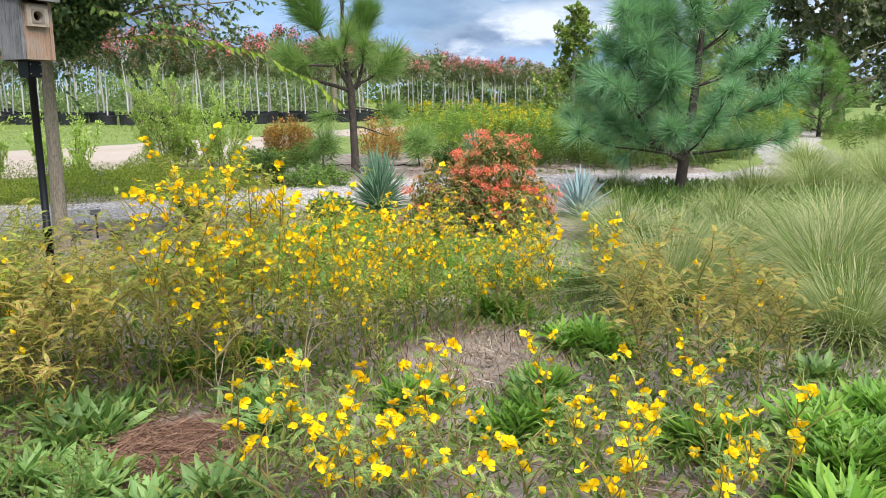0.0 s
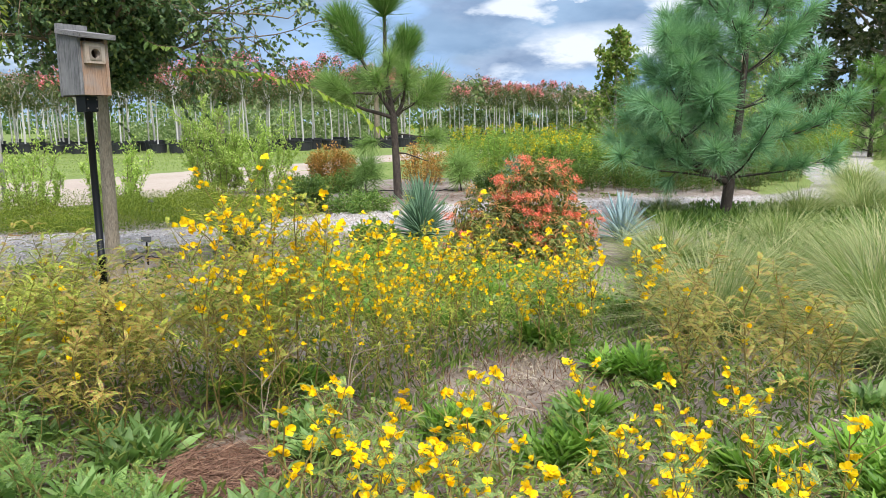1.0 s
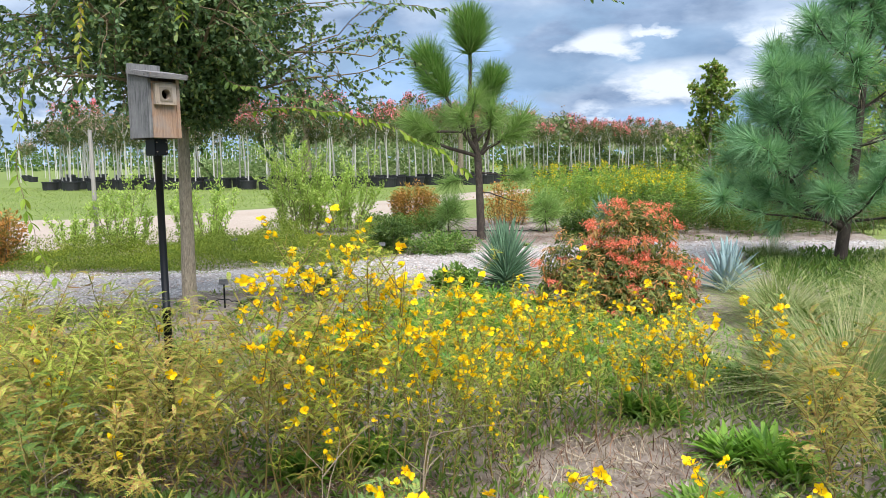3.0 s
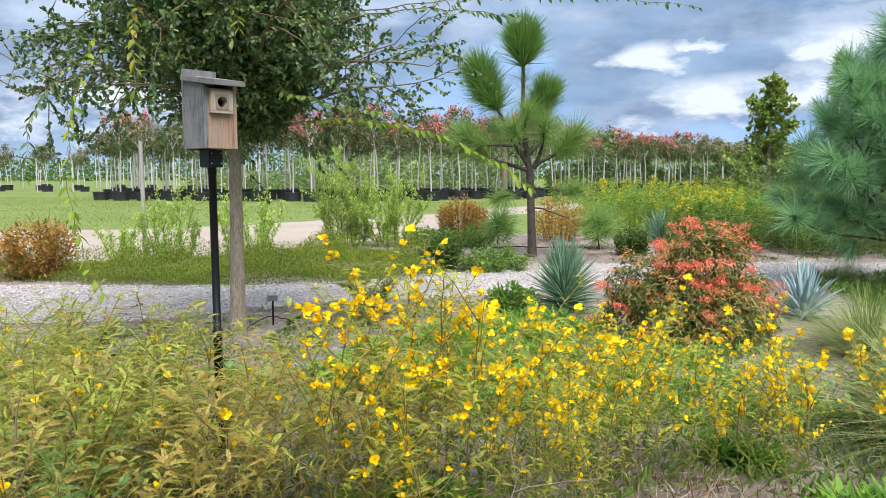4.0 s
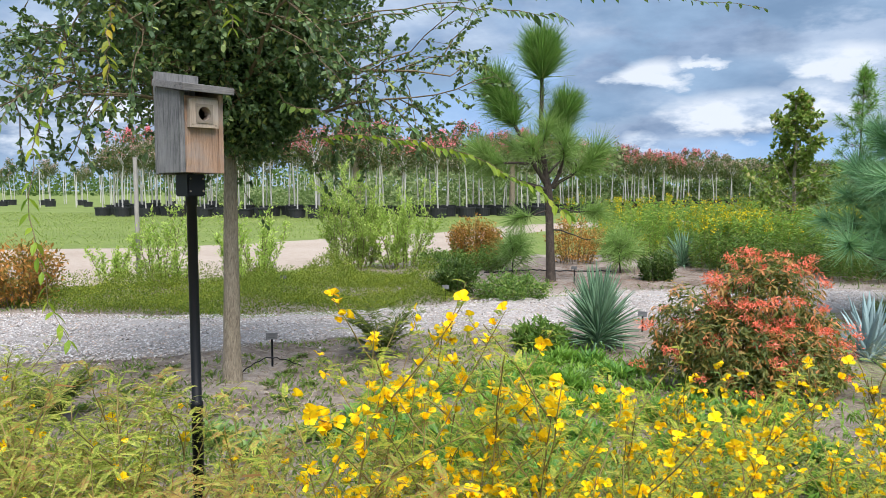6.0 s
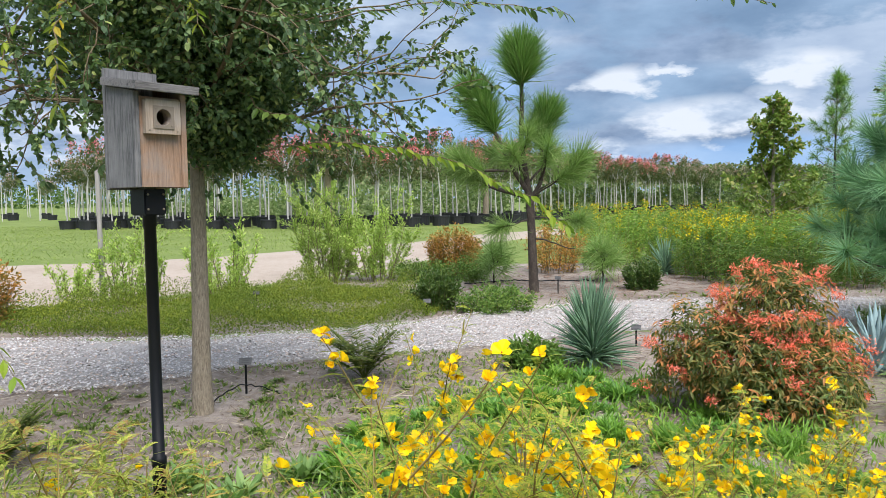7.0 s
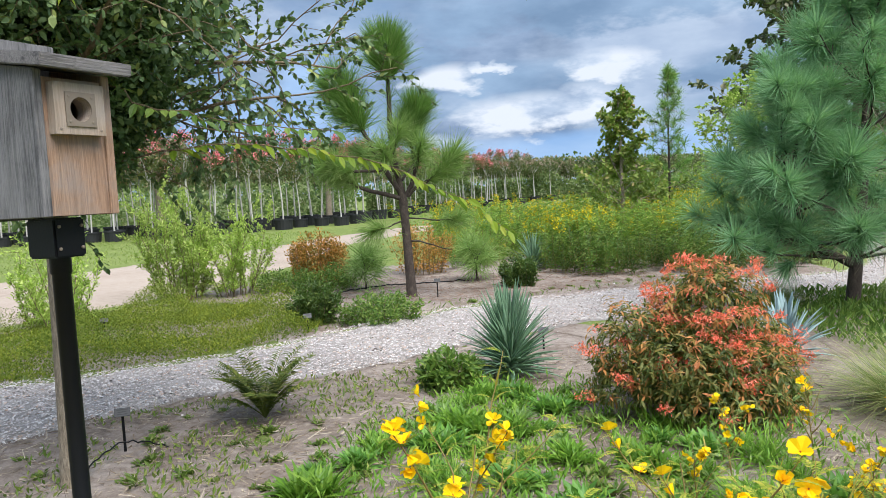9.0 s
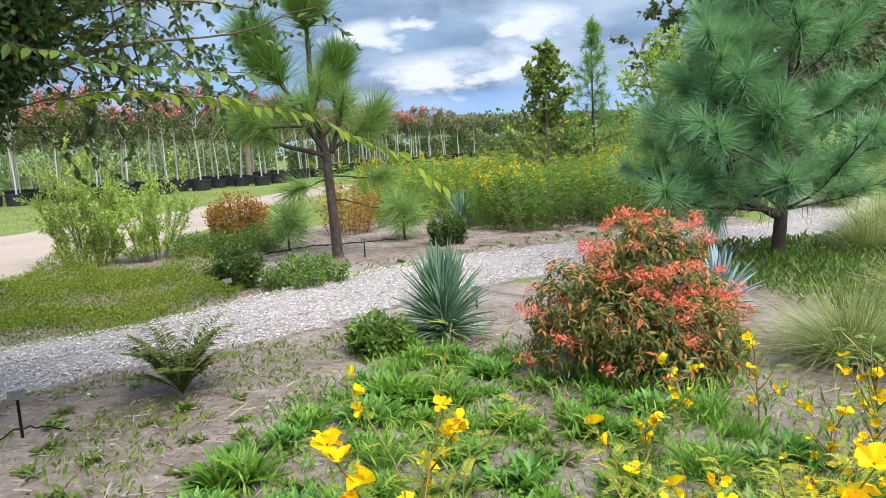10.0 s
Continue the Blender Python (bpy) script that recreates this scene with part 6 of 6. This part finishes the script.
def covers():
    rng = np.random.default_rng(99)
    carpet = [(-8.6, 9.0), (-7.2, 8.95), (-6.3, 8.75), (-5.3, 8.85), (-4.4, 9.12), (-3.5, 9.5), (-3.2, 9.9), (-2.6, 10.45), (-2.5, 11.4), (-3.2, 12.2), (-3.9, 13.2), (-5.2, 13.5), (-6.2, 12.6), (-7.0, 11.5), (-8.0, 10.6), (-9, 10.0)]
    cover("groundcover_carpet", "dense olive-green creeping groundcover beside the path", "groundcover", carpet, 115000, CARPET, diamond(0.5, 0.15), (0.014, 0.034), 0.35, 0.09, rng, (), 0.02, 0.5)
    right = [(1.1, 5.4), (2.2, 4.2), (2.6, 2.4), (8.5, 2.4), (8.6, 9.0), (6.2, 11.3), (4.2, 11.1), (2.2, 10.8), (2.1, 9.0), (2.25, 7.6)]
    cover("weedy_groundcover", "low green weeds and grass under the pine", "groundcover", right, 34000, MID_SHRUB, diamond(0.28, 0.2), (0.05, 0.13), 0.8, 0.12, rng)
    cover("bed_weeds", "thin low weeds between the flowers", "groundcover", [(-4.5, 2.0), (2.4, 1.6), (2.4, 4.3), (1.0, 5.3), (-2.0, 5.2), (-4.5, 5.0)], 26000, WEED, diamond(0.24, 0.2), (0.03, 0.08), 0.6, 0.10, rng, [(-0.98, 2.6, 0.26), (0.2, 3.5, 0.42)])
    cover("dead_stubble", "dead brown stubble and dry stems on bare soil", "dry grass", [(-0.4, 2.9), (0.9, 2.9), (1.0, 4.0), (-0.4, 4.1)], 1500, STRAW, blade(0.06, 2, 0.3), (0.03, 0.09), 0.5, 0.02, rng)
    cover("red_stubble", "short reddish dead stems on bare soil", "dry grass", [(-0.4, 2.9), (0.9, 2.9), (1.0, 4.0), (-0.4, 4.1)], 1100, PINE_STRAW, blade(0.05, 2, 0.3), (0.04, 0.11), 0.9, 0.02, rng)
    cover("sand_weeds", "tiny creeping weeds on the bare sand", "weeds", [(-5.2, 5.0), (-1.9, 5.2), (-1.6, 6.4), (-0.6, 8.9), (-2.3, 8.3), (-3.5, 7.6), (-4.6, 6.3)], 6000, WEED, diamond(0.34, 0.15), (0.018, 0.06), 0.5, 0.05, rng, (), 0.02, 0.07, 0.42)
    cover("clump_weeds", "thin pale green weeds among the low clumps", "weeds", [(-2.0, 4.6), (1.2, 4.8), (1.1, 6.0), (0.2, 7.6), (-1.0, 7.9), (-2.0, 6.4)], 4500, CLUMP_LEAF, diamond(0.16, 0.25), (0.04, 0.10), 1.0, 0.12, rng, [(0.42, 7.35, 0.65)])
    lawn = [(-40, 20), (-22, 14.6), (-14.4, 18.0), (-10.2, 21.2), (-6.8, 26.6), (-5.4, 31), (-6, 37), (-40, 44)]
    cover("lawn_tufts", "mown grass verge between the road and the nursery", "grass", lawn, 26000, LAWN_BLADE, diamond(0.22, 0.3), (0.05, 0.11), 0.5, 0.01, rng, (), 0.0)
    verge = [(-9, 8.3), (-4.3, 9.0), (-2.4, 10.5), (-1.0, 11.8), (1.0, 12.6), (3.4, 13.1), (3.0, 13.6), (-1.2, 12.2), (-4.5, 9.6), (-8.5, 8.9)]
    cover("verge_seedlings", "sparse seedlings along the path edge", "weeds", verge, 900, WEED, leaf(0.28, 2, 0.3), (0.03, 0.08), 0.6, 0.05, rng)


covers()


# ---- goldenrod and tall meadow behind the path ----
def tall_herb(rng, height, stems, mat, bloom, label, name="goldenrod", leaf_len=0.12):
    root = thing(name, label, "tall herb", "tall meadow herbs")
    sg, lg, bg = Geo(), Geo(), Geo()
    for i in range(stems):
        a, q = rng.uniform(0, 6.28), rng.uniform(0, 1) ** 0.5
        foot = np.array([math.cos(a), math.sin(a), 0]) * 0.32 * q
        line = bent(foot, (math.cos(a) * 0.22 * q, math.sin(a) * 0.22 * q, 1), height * rng.uniform(0.75, 1.08), 5, 0.05, 0, rng)
        tube(sg, line, np.linspace(0.005, 0.002, 6), 3, 0, False)
        k = 38
        p, d = along(line, k, 0.12, 0.98, rng)
        dd = unit(sphere_dirs(k, rng) * np.array([1, 1, 0.5]) + np.array([0, 0, 0.25]))
        stamp(lg, diamond(0.26, 0.2), p, dd, rng.uniform(0.7, 1.3, k) * leaf_len, 0.5, 0, rng)
        if bloom and rng.uniform() < bloom:
            k = 30
            p, d = along(line, k, 0.82, 1.0, rng)
            p = p + rng.normal(0, 0.035, p.shape)
            stamp(bg, diamond(0.7), p, sphere_dirs(k, rng), rng.uniform(0.028, 0.05, k), 1.0, 0, rng)
    tagged(part("stalk_growth", sg, GREEN_STEM, root), kind="stuff")
    tagged(part("foliage", lg, mat, root), kind="stuff")
    if bg.n:
        tagged(part("plume", bg, GOLD_BLOOM, root, "golden yellow flower plumes"), kind="stuff")
    return root


def meadow():
    rng = np.random.default_rng(111)
    gold = [tall_herb(rng, h, 12, MEADOW_LEAF, b, "tall green goldenrod with yellow flower plumes") for h, b in ((1.2, 0.3), (1.3, 0.04), (1.05, 0.55))]
    green = [tall_herb(rng, h, 13, m, 0, "tall leafy green meadow herb", "meadow_herb", 0.13) for h, m in ((1.1, MID_SHRUB), (1.2, DARK_SHRUB), (1.15, MID_SHRUB))]
    fringe = apart([(-0.9, 16.6), (0.3, 15.6), (1.3, 15.4), (1.5, 18.5), (-0.5, 19.5)], 14, 0.45, rng)
    front = apart([(1.1, 14.3), (3.0, 13.7), (5.0, 14.0), (5.6, 16), (4.5, 18), (1.5, 18.2), (0.9, 16.6)], 84, 0.32, rng)
    strew(green, [(x, y, rng.uniform(0.45, 0.68)) for x, y in front if y < 15.3])
    strew(gold, [(x, y, rng.uniform(0.7, 0.98)) for x, y in front if y >= 15.3])
    strew([copy_thing(gold[0], at(0.2, 17.2)), copy_thing(gold[1], at(0.9, 17.6)), copy_thing(green[0], at(1.1, 16.0))], [(x, y, rng.uniform(0.5, 0.85)) for x, y in fringe])
    back_ = apart([(0.2, 17.8), (5, 18), (9, 20), (13, 27), (9, 29), (0.5, 27), (-1.5, 22)], 100, 0.72, rng)
    strew([copy_thing(gold[0], at(0.6, 18.5)), copy_thing(gold[1], at(2.4, 19.0)), copy_thing(gold[2], at(1.6, 20.5))], [(x, y, rng.uniform(1.0, 1.35)) for x, y in back_])
    strew([copy_thing(green[0], at(5.4, 15.0)), copy_thing(green[1], at(6.2, 16.2))], [(x, y, rng.uniform(0.55, 0.9)) for x, y in apart([(4.8, 14.2), (6.3, 15.6), (7.6, 19.5), (10, 24), (8.5, 24), (5.0, 18.5)], 34, 0.5, rng)])
    strew([copy_thing(green[0], at(12, 22))], [(x, y, rng.uniform(0.8, 1.5)) for x, y in apart([(8.5, 16), (20, 18), (28, 30), (14, 29)], 48, 1.0, rng)])


meadow()


# ---- the tree nursery ----
def crape(rng, height, trunk_top, spread_, mat, bloom, amount, label, leaves=620, trunk_r=0.046, bark=None):
    root = thing("nursery_tree", label, "potted tree", "rows of potted nursery trees")
    g = Geo()
    lathe(g, [(0.001, 0.0), (0.45, 0.0), (0.49, 0.47), (0.52, 0.475), (0.52, 0.55), (0.49, 0.55), (0.48, 0.50), (0.001, 0.48)], 18)
    part("pot", g, BLACK_POT, root, "black plastic nursery pot")
    g = Geo()
    tube(g, bent((0, 0, 0.36), (rng.normal(0, 0.02), 0, 1), trunk_top - 0.2, 5, 0.02, 0, rng), np.linspace(trunk_r, trunk_r * 0.74, 6), 7)
    for k in range(6):
        a = k * 1.05 + rng.uniform(-0.3, 0.3)
        tube(g, bent((0, 0, trunk_top + 0.05), (math.cos(a) * 0.6, math.sin(a) * 0.6, 1), (height - trunk_top) * 0.75, 4, 0.12, 0, rng), np.linspace(0.022, 0.006, 5), 4, 0, False)
    part("trunk", g, bark or PALE_BARK, root, "thick grey-brown trunk" if bark else "slim pale straight trunk", True)
    # a vase-shaped crown in clumps, ragged on top
    ch = height - trunk_top
    g = Geo()
    clumps_ = []
    for k in range(26):
        f = rng.uniform(0.05, 1.0)
        a, q = rng.uniform(0, 6.28), rng.uniform(0.2, 1.0) ** 0.5 * spread_ * (0.35 + 0.65 * math.sin(min(1.0, f * 1.25) * 1.57)) * (1.0 if f < 0.8 else 0.75)
        clumps_.append((q * math.cos(a), q * math.sin(a), trunk_top + ch * f * 0.92))
    clumps_ = np.array(clumps_)
    p = np.repeat(clumps_, leaves // 26, 0) + rng.normal(0, 0.17, (26 * (leaves // 26), 3)) * np.array([1, 1, 0.8])
    stamp(g, diamond(0.5), p, sphere_dirs(len(p), rng), rng.uniform(0.12, 0.24, len(p)), 1.0, 0, rng)
    part("crown", g, mat, root)
    if amount:
        g = Geo()
        heads = clumps_[np.argsort(-clumps_[:, 2])][:15] + np.array([0, 0, 0.2])
        n = 5 * amount
        q = np.repeat(heads, n, 0) + rng.normal(0, 1, (15 * n, 3)) * np.array([0.09, 0.09, 0.13])
        stamp(g, diamond(0.8), q, sphere_dirs(len(q), rng), rng.uniform(0.07, 0.15, len(q)), 1.0, 0, rng)
        part("blossom", g, bloom, root, "pink flower heads")
    return root


def nursery():
    rng = np.random.default_rng(121)
    pink = [crape(rng, h, t, w, CRAPE_LEAF, PINK_BLOOM, 4, "potted crape myrtle with pale trunk and pink blossom") for h, t, w in ((5.0, 3.0, 0.98), (4.6, 2.8, 0.9), (4.8, 3.1, 0.85), (4.4, 2.9, 0.95))]
    plain = [crape(rng, h, t, 0.92, CRAPE_LEAF, PALE_BLOOM, 2, "potted tree with slim pale trunk and dark crown") for h, t in ((4.5, 2.9), (4.7, 3.0), (4.2, 2.7))]
    spots_p, spots_g = [], []
    for j in range(5):
        for i in range(33):
            x = -46 + i * 1.45 + rng.normal(0, 0.25) + 0.4 * j
            y = 38.2 + j * 2.3 + max(0.0, x + 13) * 0.55 + rng.normal(0, 0.3)
            if x > -4.6 + j * 0.6 or x < -29 - 1.5 * j or rng.uniform() < 0.08:
                continue
            (spots_p if rng.uniform() < (0.62 if x > -24 else 0.2) else spots_g).append((x, y, rng.uniform(0.84, 1.08)))
    for j in range(6):
        for i in range(11):
            x = -3.5 + i * 1.9 + j * 0.9 + rng.normal(0, 0.3)
            y = 52 + i * 3.4 + j * 4.0 + rng.normal(0, 0.4)
            (spots_p if rng.uniform() < 0.6 and i < 6 else spots_g).append((x, y, rng.uniform(0.85, 1.08)))
    # far rows beyond the lawn, on the way to the woods
    for j in range(3):
        for i in range(9):
            spots_g.append((-74 + i * 4.6 + rng.normal(0, 0.4), 60 + j * 5 + rng.normal(0, 0.5), rng.uniform(0.8, 1.0)))
    grown = crape(rng, 5.0, 3.3, 1.5, CRAPE_LEAF, PINK_BLOOM, 2, "older nursery tree with a thick grey-brown trunk", 1200, 0.22, BARK)
    grown.matrix_basis = at(-14.2, 40.3)
    grown["group"] = "older nursery trees"
    copy_thing(grown, at(-6.6, 46.5, 0, 1.0, 0.9))
    strew(pink, spots_p)
    strew(plain, spots_g)
    # the rows beyond, and young stock at their foot
    g = Geo()
    k = 36000
    x, y = rng.uniform(-24, 60, k), rng.uniform(58, 130, k)
    y = np.where(x < 0, rng.uniform(56, 75, k), np.maximum(y, 78 + 1.2 * x * 0.5))
    z = rng.uniform(2.8, 4.6, k)
    stamp(g, diamond(0.6), np.column_stack([x, y, z]), sphere_dirs(k, rng), rng.uniform(0.24, 0.5, k), 1.0, 0, rng)
    tagged(part("distant_crowns", g, HAZE_LEAF), "crowns of the nursery rows far behind", "trees", "", "stuff")
    g = Geo()
    for i in range(260):
        x, y = rng.uniform(-70, 55), rng.uniform(57, 120)
        if x > 0 and y < 75 + 0.6 * x:
            continue
        tube(g, [(x, y, 0), (x + rng.normal(0, 0.05), y, 3.3)], (0.05, 0.04), 4, 0, False)
    tagged(part("distant_trunks", g, PALE_BARK), "pale trunks of the nursery rows far behind", "trees", "", "stuff")
    g = Geo()
    k = 50000
    x, y = rng.uniform(-40, 62, k), rng.uniform(51, 60, k)
    y = np.where(x < -24, y + 14, y)
    y = np.where(x > -6, np.maximum(y + 12, 74 + 0.6 * x), y)
    z = rng.uniform(0, 1, k) ** 1.2 * np.where(x > -6, 2.4, np.where(x < -24, 1.6, 2.8)) * (1 + 0.3 * np.sin(x * 0.9) * np.sin(x * 0.37))
    stamp(g, diamond(0.5), np.column_stack([x, y, z]), sphere_dirs(k, rng), rng.uniform(0.2, 0.45, k), 1.0, 0, rng)
    tagged(part("nursery_stock", g, STOCK_LEAF), "dense green shrubs growing behind the potted trees", "shrubs", "", "stuff")
    g = Geo()
    k = 40000
    x = rng.uniform(-400, 400, k)
    y = rng.uniform(180, 260, k)
    z = rng.uniform(0, 1, k) * (7 + 1.5 * np.sin(x * 0.05) + 1.2 * np.sin(x * 0.21))
    stamp(g, diamond(0.8), np.column_stack([x, y, z]), sphere_dirs(k, rng), rng.uniform(0.6, 1.4, k), 1.0, 0, rng)
    tagged(part("far_woods", g, DARK_SHRUB), "dark line of woods on the horizon", "woods", "", "stuff")


nursery()
